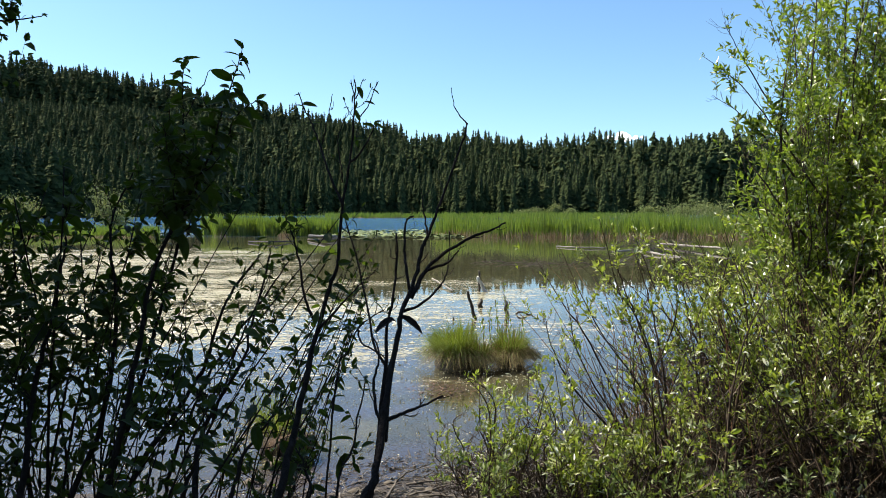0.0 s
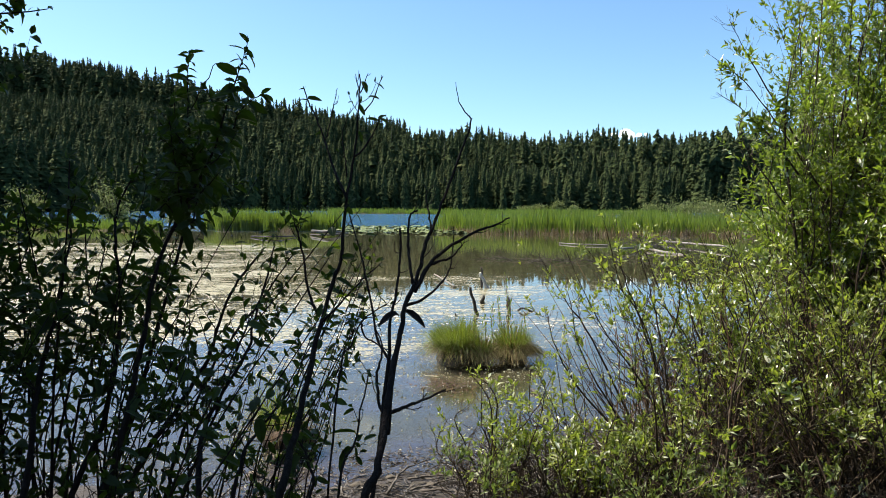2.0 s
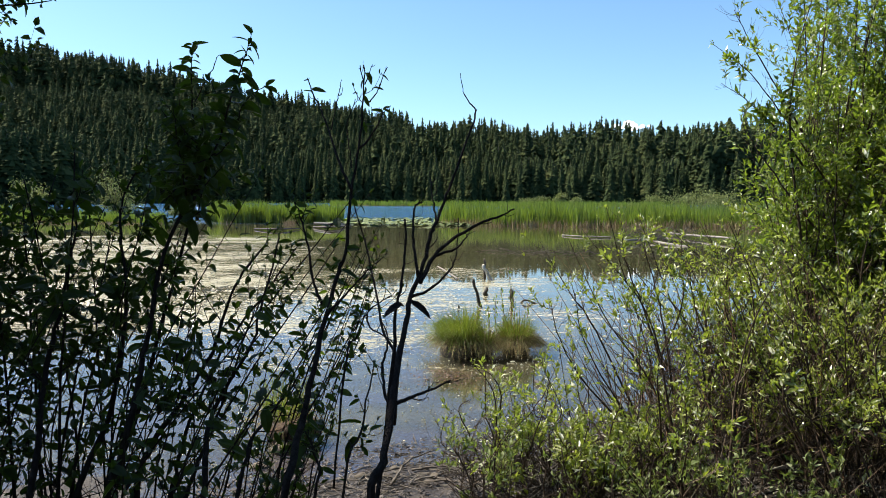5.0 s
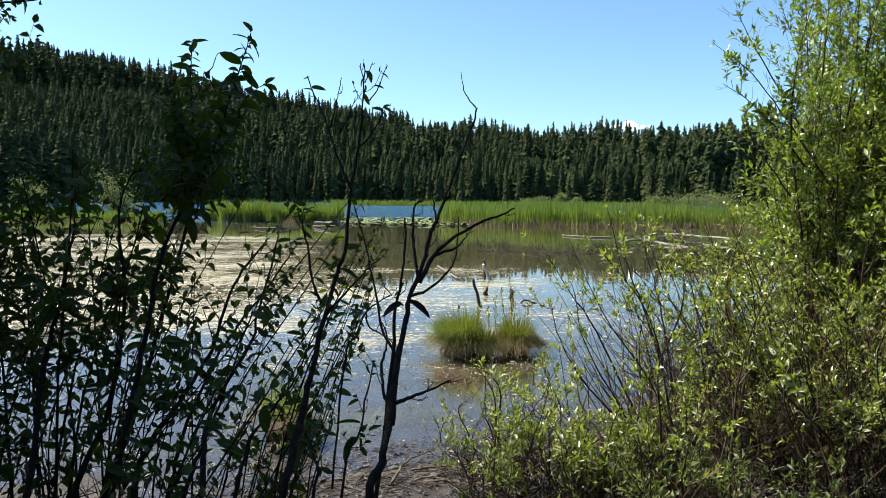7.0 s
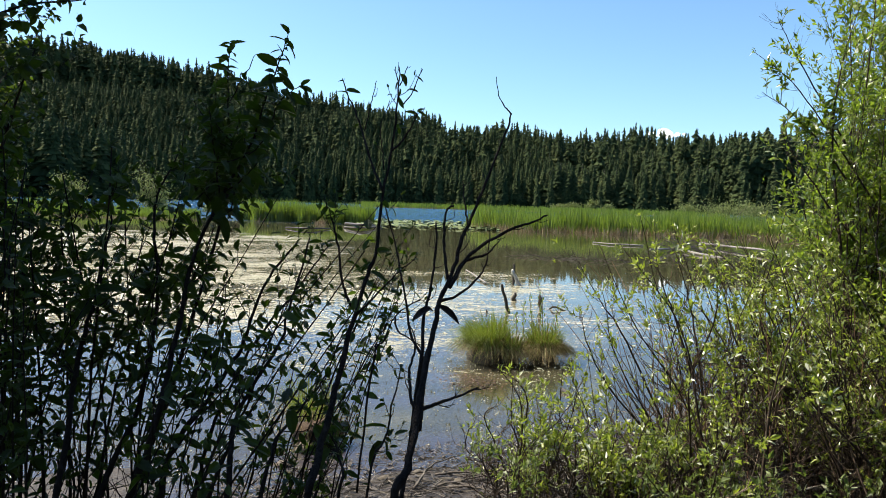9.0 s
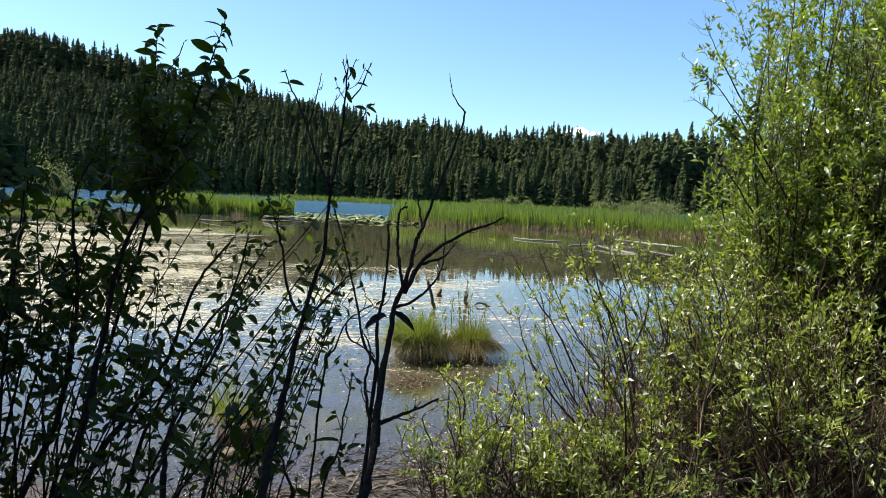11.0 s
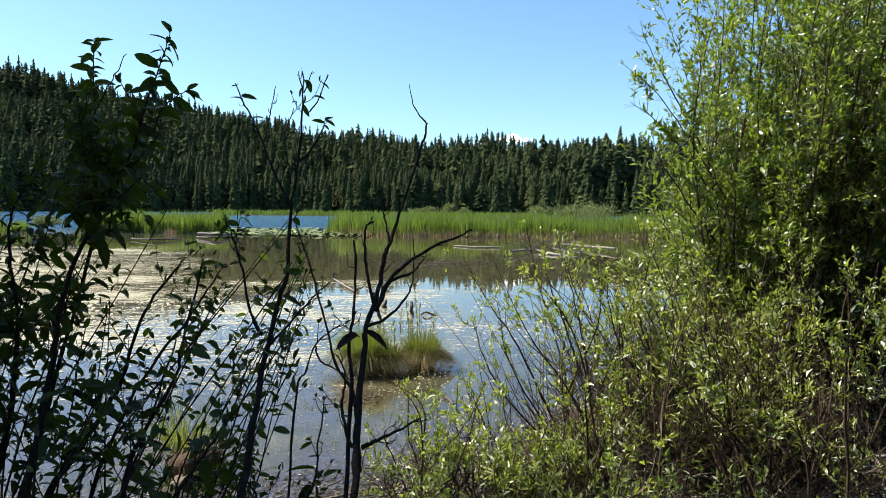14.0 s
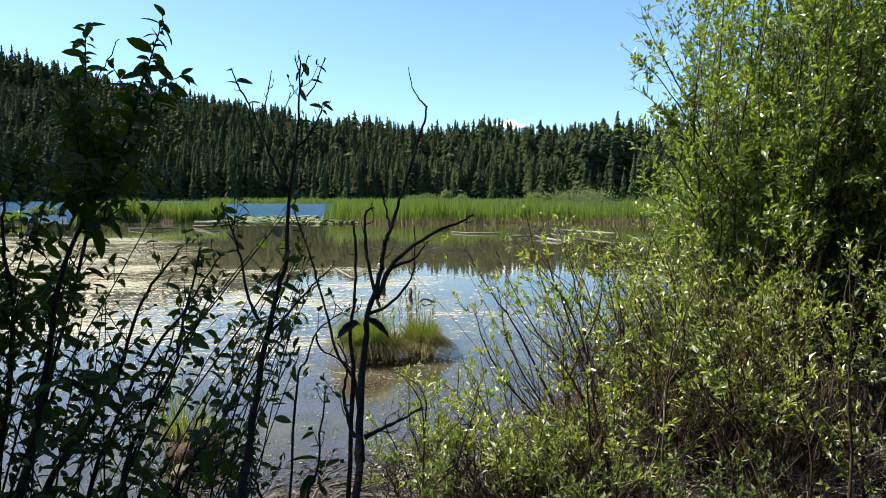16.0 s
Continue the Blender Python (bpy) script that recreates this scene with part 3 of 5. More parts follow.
for x, top, wide in ((105.2, 33.6, 1.25), (101.4, 29.0, 1.2), (97.6, 29.4, 1.1), (110.5, 31.0, 1.3), (93.0, 26.5, 1.15)):
    src = PROTO_TREES[int(x) % 6]
    z = float(land(x, 255)) - 0.2
    h = top - z
    c = copy_thing(src, pose(x, 255, z, 0, 0, x * 31) @ Matrix.Diagonal((h * wide / src.scale[0], h * wide / src.scale[1], h / src.scale[2], 1)))
    tagged(c, "tall dark conifer standing above its neighbours on the far shore", "tree")

# unseen woods added behind the path and along the bank to block sky light
q = np.random.default_rng(22)
spots = [(q.uniform(-26, 26), q.uniform(-20, -8)) for _ in range(50)] + [(q.uniform(11, 22), q.uniform(-2, 12)) for _ in range(14)]
for n, (x, y) in enumerate(spots):
    h = q.uniform(12, 22)
    src = PROTO_TREES[n % 6]
    k = [1 / c for c in src.scale]
    c = copy_thing(src, pose(x, y, float(land(x, y)) - 0.2, 0, 0, q.uniform(0, 360)) @ Matrix.Diagonal((h * 1.1 * k[0], h * 1.1 * k[1], h * k[2], 1)))
    tagged(c, "tall unseen conifer added behind the path to block sky light", "tree", "conifers behind the path")

# cloud low behind the trees, its sunlit white helped by emission
g = Geo()
q = np.random.default_rng(3)
for _ in range(26):
    c = np.array([q.normal(0, 27), q.normal(0, 14), abs(q.normal(0, 8))])
    s = q.uniform(7, 16) * (1 - min(abs(c[0]) / 70, 0.6))
    th, ph = np.meshgrid(np.linspace(0, np.pi, 9), np.linspace(0, 2 * np.pi, 14, endpoint=False), indexing="ij")
    v = np.stack([np.sin(th) * np.cos(ph) * 1.25, np.sin(th) * np.sin(ph), np.cos(th) * 0.75], -1) * s * (1 + 0.16 * np.sin(th * 7 + ph * 5 + c[0])[..., None])
    i, j = np.meshgrid(np.arange(8), np.arange(14), indexing="ij")
    g.add((v + c + [610, 2400, 243]).reshape(-1, 3), None, np.stack([i * 14 + j, (i + 1) * 14 + j, (i + 1) * 14 + (j + 1) % 14, i * 14 + (j + 1) % 14], -1).reshape(-1, 4))
lone("cloud", g, M_CLOUD, "small white cumulus cloud low over the forest", "cloud", kind="structure", smooth=True)

# ---- cattails, reeds and far shore plants ----
def cattail_stand(name, label, spots, height, seed, dead=0.5, thin=1.0, group="cattail stands"):
    """A stand of upright leaves with dead straw at its foot. spots: (n, 2) places."""
    q = np.random.default_rng(seed)
    stand = thing(name, label, "cattails", group, kind="stuff")
    n = len(spots)
    z = np.maximum(land(spots[:, 0], spots[:, 1]), -0.15)
    root = np.column_stack([spots, z])
    patch = 1 + 0.12 * np.sin(spots[:, 0] * 0.9 + 2 * np.sin(spots[:, 1] * 0.3)) + 0.06 * np.sin(spots[:, 0] * 3.1)
    h = height * q.uniform(0.6, 1.1, n) * patch
    lean = q.normal(0, 0.11, (n, 2)) * h[:, None]
    tip = root + np.column_stack([lean, h])
    g = Geo()
    blades(g, root, tip, q.uniform(0.028, 0.07, n) * thin, np.column_stack([-lean * 0.15, np.zeros(n)]), q)
    part("green_leaves", g, M_CATTAIL, stand, "tall green cattail leaves", kind="stuff")
    k = int(n * dead)
    order = np.argsort(spots[:, 1] - np.interp(spots[:, 0], np.linspace(spots[:, 0].min(), spots[:, 0].max(), 40), [np.percentile(spots[np.abs(spots[:, 0] - c) < 2.5, 1], 4) for c in np.linspace(spots[:, 0].min(), spots[:, 0].max(), 40)]))
    pick = order[:k]
    root = np.column_stack([spots[pick] + q.normal(0, 0.15, (k, 2)) - [0, 0.6], z[pick]])
    h = height * q.uniform(0.15, 0.45, k)
    lean = q.normal(0, 0.3, (k, 2)) * h[:, None]
    g = Geo()
    blades(g, root, root + np.column_stack([lean, h]), q.uniform(0.02, 0.045, k) * thin, np.column_stack([-lean * 0.2, np.zeros(k)]), q)
    part("dead_stalks", g, M_REEDSTRAW, stand, "pale brown dead stalks", kind="stuff")
    return stand


def front_heavy(q, n, x0, x1, front, depth, edge=1.0):
    """Places in a stand, densest at its near edge, which is a function of x."""
    x = q.uniform(x0, x1, n)
    d = depth * q.random(n) ** 1.8
    y = front(x) + d + 0.5 * np.sin(x * 1.3) + 0.3 * np.sin(x * 3.7)
    return np.column_stack([x * (1 + d / np.maximum(front(x), 1) * edge), y])


q = np.random.default_rng(31)
cattail_stand("cattail_stand", "long stand of green cattails with brown feet in the water", np.vstack([front_heavy(q, 18500, 0.15, 33, lambda x: np.interp(x, [0, 2, 8, 16, 25, 40], [50, 46, 45, 45, 43, 40]), 26), np.column_stack([0.3 - np.abs(q.normal(0, 0.4, 500)), q.uniform(48, 58, 500)])]), 1.58, 32, dead=0.4)
cattail_stand("cattail_stand", "rounded island of bright green cattails in the pond", front_heavy(q, 10000, -17.5, -7.6, lambda x: 48.5 + 0.08 * (x + 12) ** 2, 9), 1.5, 33, dead=0.01)
cattail_stand("cattail_stand", "thin far strip of pale green reeds across the lake", front_heavy(q, 7000, -28, 50, lambda x: 165 + 0 * x, 12), 1.5, 34, dead=0.2, thin=2.2)
cattail_stand("cattail_stand", "green reeds and grass on the marshy far bank", front_heavy(q, 15000, -48, -19, lambda x: 47 + 0.02 * (x + 21) ** 2, 12), 0.8, 35, dead=0.3)


def far_shrub(at, size, seed, label, mat=M_SHRUBFAR, leaf=1.0):
    """A rounded willow bush far off: limbs and clumps of small leaves."""
    q = np.random.default_rng(seed)
    s = thing("willow_bush", label, "shrub", "bushes on the far banks")
    at = np.array(at, float)
    at[2] = float(land(at[0], at[1])) - 0.05
    limbs, fol = Geo(), Geo()
    pos = []
    for _ in range(26):
        w = np.array([q.normal(0, 0.42), q.normal(0, 0.42), q.uniform(0.45, 1.0)]) * size
        tube(limbs, curve([at, at + w * 0.5 + [0, 0, 0.1 * size[2]], at + w], 2), 0.035, 0.008, 4)
        k = 90
        pos.append(at + w * q.uniform(0.35, 1.05, (k, 1)) + q.normal(0, 0.15, (k, 3)) * size)
    pos = np.concatenate(pos)
    n = len(pos)
    leaves(fol, pos, q.normal(0, 1, (n, 3)), q.normal(0, 1, (n, 3)) + [0, 0, 0.7], leaf * q.uniform(0.1, 0.22, n), leaf * q.uniform(0.03, 0.07, n), outline=LEAF_TINY)
    part("limbs", limbs, M_BARK_TAN, s)
    part("foliage", fol, mat, s, "light green small leaves", kind="stuff")


for n, (x, y, sx, sz) in enumerate([(22.5, 66, 2.6, 3.3), (26, 68, 2.6, 3.0), (30, 62, 2.8, 3.0), (19, 72, 2.0, 2.2), (34, 60, 3, 3.6), (-36, 60, 2.0, 2.6), (-41, 57, 2.4, 3.4), (-31, 66, 1.8, 1.6), (-46, 55, 2.6, 4.2), (-27, 70, 1.6, 1.2), (-28.6, 60, 2.2, 3.7)]):
    far_shrub((x, y, 0), np.array([sx, sx, sz]), 400 + n, "light green willow bush on the marshy bank")

q = np.random.default_rng(47)
for n in range(8):
    a = (0.12, 0.145, 0.16, 0.28, 0.31, 0.33, 0.36, 0.2)[n] + q.normal(0, 0.01)
    r = np.interp(math.tan(a), SKY_U, FAR_SHORE) - q.uniform(2, 10)
    w = q.uniform(2.5, 5)
    far_shrub((r * math.sin(a), r * math.cos(a), 0), np.array([w, w, w * q.uniform(0.7, 1.2)]), 450 + n, "pale green broadleaf bush at the foot of the far forest", leaf=3.5)

# lily pads in the gap between the cattails
g = Geo()
q = np.random.default_rng(41)
for _ in range(1500):
    x = q.uniform(-8.5, 1.4)
    y = 45 + 15 * q.random() ** 1.7 + 0.2 * abs(x)
    r = q.uniform(0.09, 0.2)
    a = np.linspace(0.25, 6.03, 9) + q.uniform(0, 6.28)
    z = 0.012 + q.uniform(0, 0.1)
    tilt = q.normal(0, 0.25, 2)
    ring = np.stack([x + r * np.cos(a), y + r * np.sin(a), z + np.maximum(r * (np.cos(a) * tilt[0] + np.sin(a) * tilt[1]), -0.008)], -1)
    g.add(np.vstack([[x, y, z], ring]), [[0, p, p + 1] for p in range(1, 9)])
lone("lily_pads", g, M_PAD, "green lily pads floating between the cattails", "lily pads", kind="stuff")

# floating algae and pondweed
g = Geo()
q = np.random.default_rng(43)
def flakes(count, x0, x1, y0, y1, dense, lo, hi):
    made = 0
    while made < count:
        y = y0 * (y1 / y0) ** q.random()
        x = q.uniform(x0, x1) * y
        v = 0.5 + 0.5 * noise.noise((x * 0.35, y * 0.22, 1.7)) + 0.35 * noise.noise((x * 1.3, y * 0.8, 4.2))
        if q.random() > dense(x / y, y) * (v * 1.5):
            made += 0.2
            continue
        r = q.uniform(lo, hi) * (0.35 + 0.035 * y)
        k = 7
        a = np.linspace(0, 6.283, k, endpoint=False) + q.uniform(0, 1)
        rr = r * q.uniform(0.45, 1.1, k)
        ring = np.stack([x + 1.9 * rr * np.cos(a), y + rr * np.sin(a), np.full(k, 0.003 + q.uniform(0, 0.003))], -1)
        c = np.array([[x, y, 0.006 + q.uniform(0.0, 0.014)]])
        g.add(np.vstack([c, ring]), [[0, p, p % k + 1] for p in range(1, k + 1)])
        made += 1
def mat_density(u, y):
    left = 1 - smooth(-0.2, 0.02, u + 0.012 * (y - 20))
    band = smooth(7.5, 12, y) * (1 - smooth(30, 40, y))
    return float(max(left * band, 0.1 * (1 - smooth(14, 17, y)) * smooth(6.2, 9, y)))
flakes(3500, -0.7, 0.3, 5.5, 14, mat_density, 0.01, 0.035)
flakes(2200, -0.4, 0.2, 3.9, 9.0, lambda u, y: 0.25 + 0.4 * float(smooth(4, 8, y)), 0.004, 0.013)
lone("algae_mat", g, M_ALGAE, "yellow-green algae and pondweed, paled for sky glare, floating on the water", "algae", kind="stuff")

# ---- sedge tussocks ----
def tussock(at, radius, height, seed, label, straw=0.35, lean=(0, 0), green=900):
    q = np.random.default_rng(seed)
    t = thing("sedge_tussock", label, "grass tussock", "sedge tussocks in the shallows")
    at = np.array(at, float)
    core = Geo()
    th, ph = np.meshgrid(np.linspace(0.0, 1.75, 9), np.linspace(0, 2 * np.pi, 18, endpoint=False), indexing="ij")
    lump = 1 + 0.13 * np.sin(ph * 3 + seed) * np.sin(th * 4) + 0.07 * np.sin(ph * 7)
    v = at + np.stack([np.sin(th) * np.cos(ph) * radius * 0.56 * lump, np.sin(th) * np.sin(ph) * radius * 0.5 * lump, np.cos(th) * height * 0.46 * lump], -1)
    i, j = np.meshgrid(np.arange(8), np.arange(18), indexing="ij")
    core.add(v.reshape(-1, 3), None, np.stack([i * 18 + j, (i + 1) * 18 + j, (i + 1) * 18 + (j + 1) % 18, i * 18 + (j + 1) % 18], -1).reshape(-1, 4))
    part("root_mound", core, M_WETWOOD, t, "dark brown matted root mound", smooth=True)
    def tuft(n, lo, hi, out, droop, r_max):
        g = Geo()
        a = q.uniform(0, 6.283, n)
        r = radius * r_max * np.sqrt(q.random(n))
        root = at + np.column_stack([r * np.cos(a), r * np.sin(a), height * 0.44 * np.sqrt(np.maximum(1 - (r / radius / 0.6) ** 2, 0.02))])
        L = height * q.uniform(lo, hi, n)
        o = out * q.random(n) ** 0.7 * 1.5
        a2 = a + q.normal(0, 0.5, n)
        d = unit(np.column_stack([np.cos(a2) * o + lean[0], np.sin(a2) * o + lean[1], np.ones(n)])) * L[:, None]
        flat = np.hypot(d[:, 0], d[:, 1])
        tip = root + d - np.column_stack([np.zeros((n, 2)), droop * flat])
        tip[:, 2] = np.maximum(tip[:, 2], 0.01)
        blades(g, root, tip, q.uniform(0.0025, 0.0055, n), np.column_stack([np.zeros((n, 2)), 0.3 * flat]), q)
        return g
    part("green_tuft", tuft(green * 2, 0.4, 1.35, 0.85, 0.4, 0.42), M_SEDGE, t, "green sedge blades", kind="stuff")
    part("outer_tuft", tuft(green // 2, 0.6, 1.3, 2.4, 0.6, 0.45), M_SEDGE, t, "arching green sedge blades", kind="stuff")
    part("dry_tuft", tuft(int(2600 * straw), 0.4, 1.2, 1.5, 0.9, 0.55), M_STRAW, t, "straw coloured drooping blades", kind="stuff")


tussock((0.126, 7.714, 0.000), 0.4, 0.4, 1, "green sedge tussock with a dark root mound in shallow water", 0.3, (-0.3, 0))
tussock((0.755, 7.824, 0.000), 0.27, 0.34, 2, "yellow-green sedge tussock with drooping straw in shallow water", 1.0, (0, 0), 420)
tussock((0.400, 7.656, 0.000), 0.14, 0.3, 3, "small straw coloured sedge tuft between two tussocks", 0.5, (0, 0), 120)
tussock((-1.202, 4.969, 0.000), 0.24, 0.4, 4, "small green sedge tuft beside a rotten log at the shore", 0.08, (0, 0), 90)


def weed(at, height, seed):
    """A tall thin marsh plant with small upright leaves."""
    q = np.random.default_rng(seed)
    t = thing("marsh_weed", "tall thin marsh weed growing out of a tussock", "plant", "marsh weeds on the tussocks")
    at = np.array(at, float)
    g, f = Geo(), Geo()
    top = at + [q.normal(0, 0.05), q.normal(0, 0.05), height]
    line = curve([at, (at + top) / 2 + q.normal(0, 0.015, 3), top], 6)
    tube(g, line, 0.005, 0.002, 5)
    part("stem", g, M_RED, t)
    n = 26
    s = np.linspace(0.3, 1, n)
    pos = line[(s * (len(line) - 1)).astype(int)] + [0, 0, 0.0]
    a = np.arange(n) * 2.4
    leaves(f, pos + q.normal(0, 0.01, (n, 3)), np.column_stack([np.cos(a) * 0.6, np.sin(a) * 0.6, np.ones(n)]), np.column_stack([np.cos(a), np.sin(a), -0.3 * np.ones(n)]), q.uniform(0.03, 0.065, n), q.uniform(0.004, 0.009, n))
    part("leaves", f, M_WILLOW_SHADED, t)


for n, (p, h) in enumerate([((0.725, 8.003, 0.000), 0.86), ((0.614, 8.004, 0.000), 0.62), ((0.774, 7.973, 0.000), 0.62), ((0.894, 7.882, 0.000), 0.5), ((0.553, 7.885, 0.000), 0.55), ((0.661, 7.943, 0.000), 0.4), ((0.296, 7.713, 0.000), 0.5), ((0.457, 7.769, 0.000), 0.45)]):
    weed((p[0], p[1], 0.1), h, 60 + n)

# ---- dead wood in the water ----
def stick(name, label, points, r0, r1, mat, group="dead sticks in the water", sides=8, seed=0, forks=()):
    q = np.random.default_rng(seed)
    g = Geo()
    tube(g, curve(points, 5, 0.15 * r0, q), r0, r1, sides, 1.0, 0.12, q)
    for f in forks:
        tube(g, curve(f, 4), r1 * 0.9, r1 * 0.4, 5)
    return lone(name, g, mat, label, "stick" if r0 < 0.05 else "log", group, smooth=True)


stick("dead_stick", "dark wet stick standing out of the pond", [(0.53, 11.2, -0.12), (0.478, 11.2, 0.1), (0.41, 11.2, 0.32), (0.376, 11.2, 0.445)], 0.03, 0.024, M_WETWOOD)
stick("dead_stick", "bleached split stake leaning out of the pond", [(0.96, 15.0, -0.12), (0.86, 15.0, 0.06), (0.76, 15.0, 0.24), (0.72, 15.0, 0.31)], 0.045, 0.035, M_STAKE)
stick("dead_stick", "dark stub standing beside the bleached stake", [(0.76, 15.05, -0.1), (0.765, 15.05, 0.2), (0.755, 15.05, 0.45)], 0.03, 0.022, M_WETWOOD)
stick("dead_stick", "dark broken stick standing beside the tussock", [(1.097, 12.137, -0.100), (1.029, 11.500, 0.109), (1.020, 11.500, 0.250)], 0.035, 0.025, M_WETWOOD)
stick("dead_stick", "short dark snag in the pond", [(0.659, 12.629, -0.050), (0.653, 12.500, 0.050), (0.673, 12.500, 0.152)], 0.05, 0.02, M_WETWOOD)
stick("dead_stick", "thin forked twig arching over the water", [(1.182, 11.805, -0.050), (1.264, 11.600, 0.057), (1.406, 11.600, 0.009), (1.472, 11.600, -0.020)], 0.015, 0.02, M_WETWOOD, forks=([(1.406, 11.600, 0.009), (1.312, 11.600, -0.038), (1.190, 11.600, -0.076)], [(1.434, 11.600, -0.000), (1.434, 11.600, -0.076), (1.416, 11.600, -0.114)]))
stick("dead_stick", "pale fallen stick lying half under water", [(0.176, 14.990, 0.020), (-0.007, 15.857, 0.050), (-0.282, 17.000, 0.095)], 0.022, 0.016, M_DEAD, forks=([(-0.213, 17.000, 0.053), (-0.295, 17.000, 0.095), (-0.309, 17.000, 0.039)],))
stick("dead_stick", "black wet stick floating near the shore", [(0.807, 6.498, 0.020), (0.870, 6.297, 0.000)], 0.02, 0.016, M_WETWOOD)
stick("dead_stick", "short dark twig stub in the pond", [(0.147, 11.084, -0.030), (0.155, 11.000, 0.055)], 0.02, 0.012, M_WETWOOD)
stick("floating_log", "long pale log floating before the cattails", [(5.379, 33.412, 0.040), (6.085, 32.163, 0.050), (7.355, 31.821, 0.040)], 0.028, 0.035, M_DEAD, "fallen logs")
stick("floating_log", "bleached grey log lying across the pond edge", [(6.297, 26.053, 0.200), (8.060, 29.000, 0.095), (8.269, 27.000, 0.054), (8.951, 26.000, -0.054)], 0.04, 0.07, M_DEAD, "fallen logs")
stick("floating_log", "thin pale log among flooded branches", [(10.614, 34.235, 0.100), (11.127, 31.043, 0.150), (11.489, 28.238, 0.200)], 0.06, 0.04, M_DEAD, "fallen logs")
stick("floating_log", "pale fallen pole lying behind the willow", [(1.735, 5.400, 0.562), (1.992, 5.500, 0.527), (2.665, 5.900, 0.438), (3.358, 6.200, 0.310)], 0.018, 0.022, M_DEAD, "fallen logs")


def brush_pile(label, centre, spread, count, length, seed, mat, height=0.35):
    """A tangle of fallen branches arching out of the water."""
    q = np.random.default_rng(seed)
    pile = thing("brush_pile", label, "brush pile", "brush piles in the water")
    c = np.array(centre, float)
    for _ in range(count):
        a = c + np.array([q.normal(0, spread), q.normal(0, spread * 0.5), -0.1])
        w = q.choice([-1, 1], p=[0.7, 0.3]) * q.uniform(0.4, 1.0) * length
        b = a + np.array([w, q.normal(0, 0.3), q.uniform(0.0, 0.12)])
        m = (a + b) / 2 + [0, 0, q.uniform(0.1, 1) * height]
        g = Geo()
        line = curve([a, m, b], 5, 0.01, q)
        tube(g, line, q.uniform(0.008, 0.02), 0.005, 5)
        branch = part("branch", g, mat, pile)
        for _ in range(2):
            g = Geo()
            p = line[int(q.integers(2, len(line) - 2))]
            d = np.array([w * 0.2, q.normal(0, 0.15), q.uniform(0.05, 0.25)])
            tube(g, curve([p, p + d * 0.5 + q.normal(0, 0.02, 3), p + d], 3), 0.006, 0.002, 4)
            part("twig", g, mat, branch)
    return pile


brush_pile("tangle of flooded bare branches at the pond edge", (2.706, 23.174, 0.000), 0.5, 13, 1.6, 71, M_BRANCH, 0.22)
brush_pile("heap of grey dead branches by the bleached log", (8.988, 28.599, 0.000), 1.0, 40, 2.6, 72, M_BRANCH, 0.7)
brush_pile("few bare twigs standing out of the calm water", (3.845, 22.187, -0.000), 0.7, 14, 1.4, 73, M_BRANCH, 0.2)

# pale mud bar and drift before the cattail island
stick("drift_log", "pale drift log on the mud bar by the cattails", [(-8.063, 41.642, 0.050), (-6.757, 39.875, 0.120), (-6.131, 43.916, 0.060)], 0.05, 0.04, M_BRANCH, "fallen logs")
stick("drift_log", "dark drift log on the mud bar by the cattails", [(-8.234, 43.078, 0.200), (-6.732, 40.708, 0.250), (-6.540, 43.812, 0.100)], 0.1, 0.07, M_WETWOOD, "fallen logs")
stick("drift_log", "grey drift log along the reedy bank", [(-10.772, 38.700, 0.050), (-9.117, 37.048, 0.120), (-8.409, 39.328, 0.050)], 0.04, 0.03, M_WETWOOD, "fallen logs")


def boulder(name, label, at, size, seed, mat=None):
    q = np.random.default_rng(seed)
    g = Geo()
    th, ph = np.meshgrid(np.linspace(0, np.pi, 10), np.linspace(0, 2 * np.pi, 16, endpoint=False), indexing="ij")
    w = 1 + 0.18 * np.sin(ph * 2 + seed) * np.sin(th * 3) + 0.1 * np.sin(ph * 5 + th * 4 + seed)
    v = np.stack([np.sin(th) * np.cos(ph) * size[0], np.sin(th) * np.sin(ph) * size[1], np.cos(th) * size[2]], -1) * w[..., None] + np.array(at)
    i, j = np.meshgrid(np.arange(9), np.arange(16), indexing="ij")
    g.add(v.reshape(-1, 3), None, np.stack([i * 16 + j, (i + 1) * 16 + j, (i + 1) * 16 + (j + 1) % 16, i * 16 + (j + 1) % 16], -1).reshape(-1, 4))
    return lone(name, g, mat or M_STONE, label, "stone", "stones at the shore", smooth=True)


boulder("stone", "pale brown stone at the water's edge", (-1.136, 4.657, 0.020), (0.075, 0.06, 0.05), 3)
boulder("stone", "grey stone half under water at the shore", (-1.227, 4.392, 0.000), (0.06, 0.05, 0.03), 5)
stick("rotten_log", "dark rotten log lying at the shore", [(-1.217, 4.832, 0.080), (-1.087, 4.702, 0.140), (-0.989, 4.927, 0.080)], 0.06, 0.075, M_ROT, "fallen logs", 10)

# rusty leaf bits just under the surface, put in for the tussock's reflection
g = Geo()
q = np.random.default_rng(88)
c = np.array((-0.044, 6.727, 0.000))
n = 700
p = c + np.column_stack([q.normal(0, 0.2, n), q.normal(0, 0.22, n), q.uniform(-0.03, 0.003, n)])
leaves(g, p, np.column_stack([q.normal(0, 1, n), q.normal(0, 1, n), np.zeros(n)]), np.column_stack([q.normal(0, 0.15, n), q.normal(0, 0.15, n), np.ones(n)]), q.uniform(0.02, 0.07, n), q.uniform(0.004, 0.012, n))
lone("water_weed", g, M_RUST, "rusty brown leaf bits standing in for the tussock's reflection", "water weed", kind="stuff")

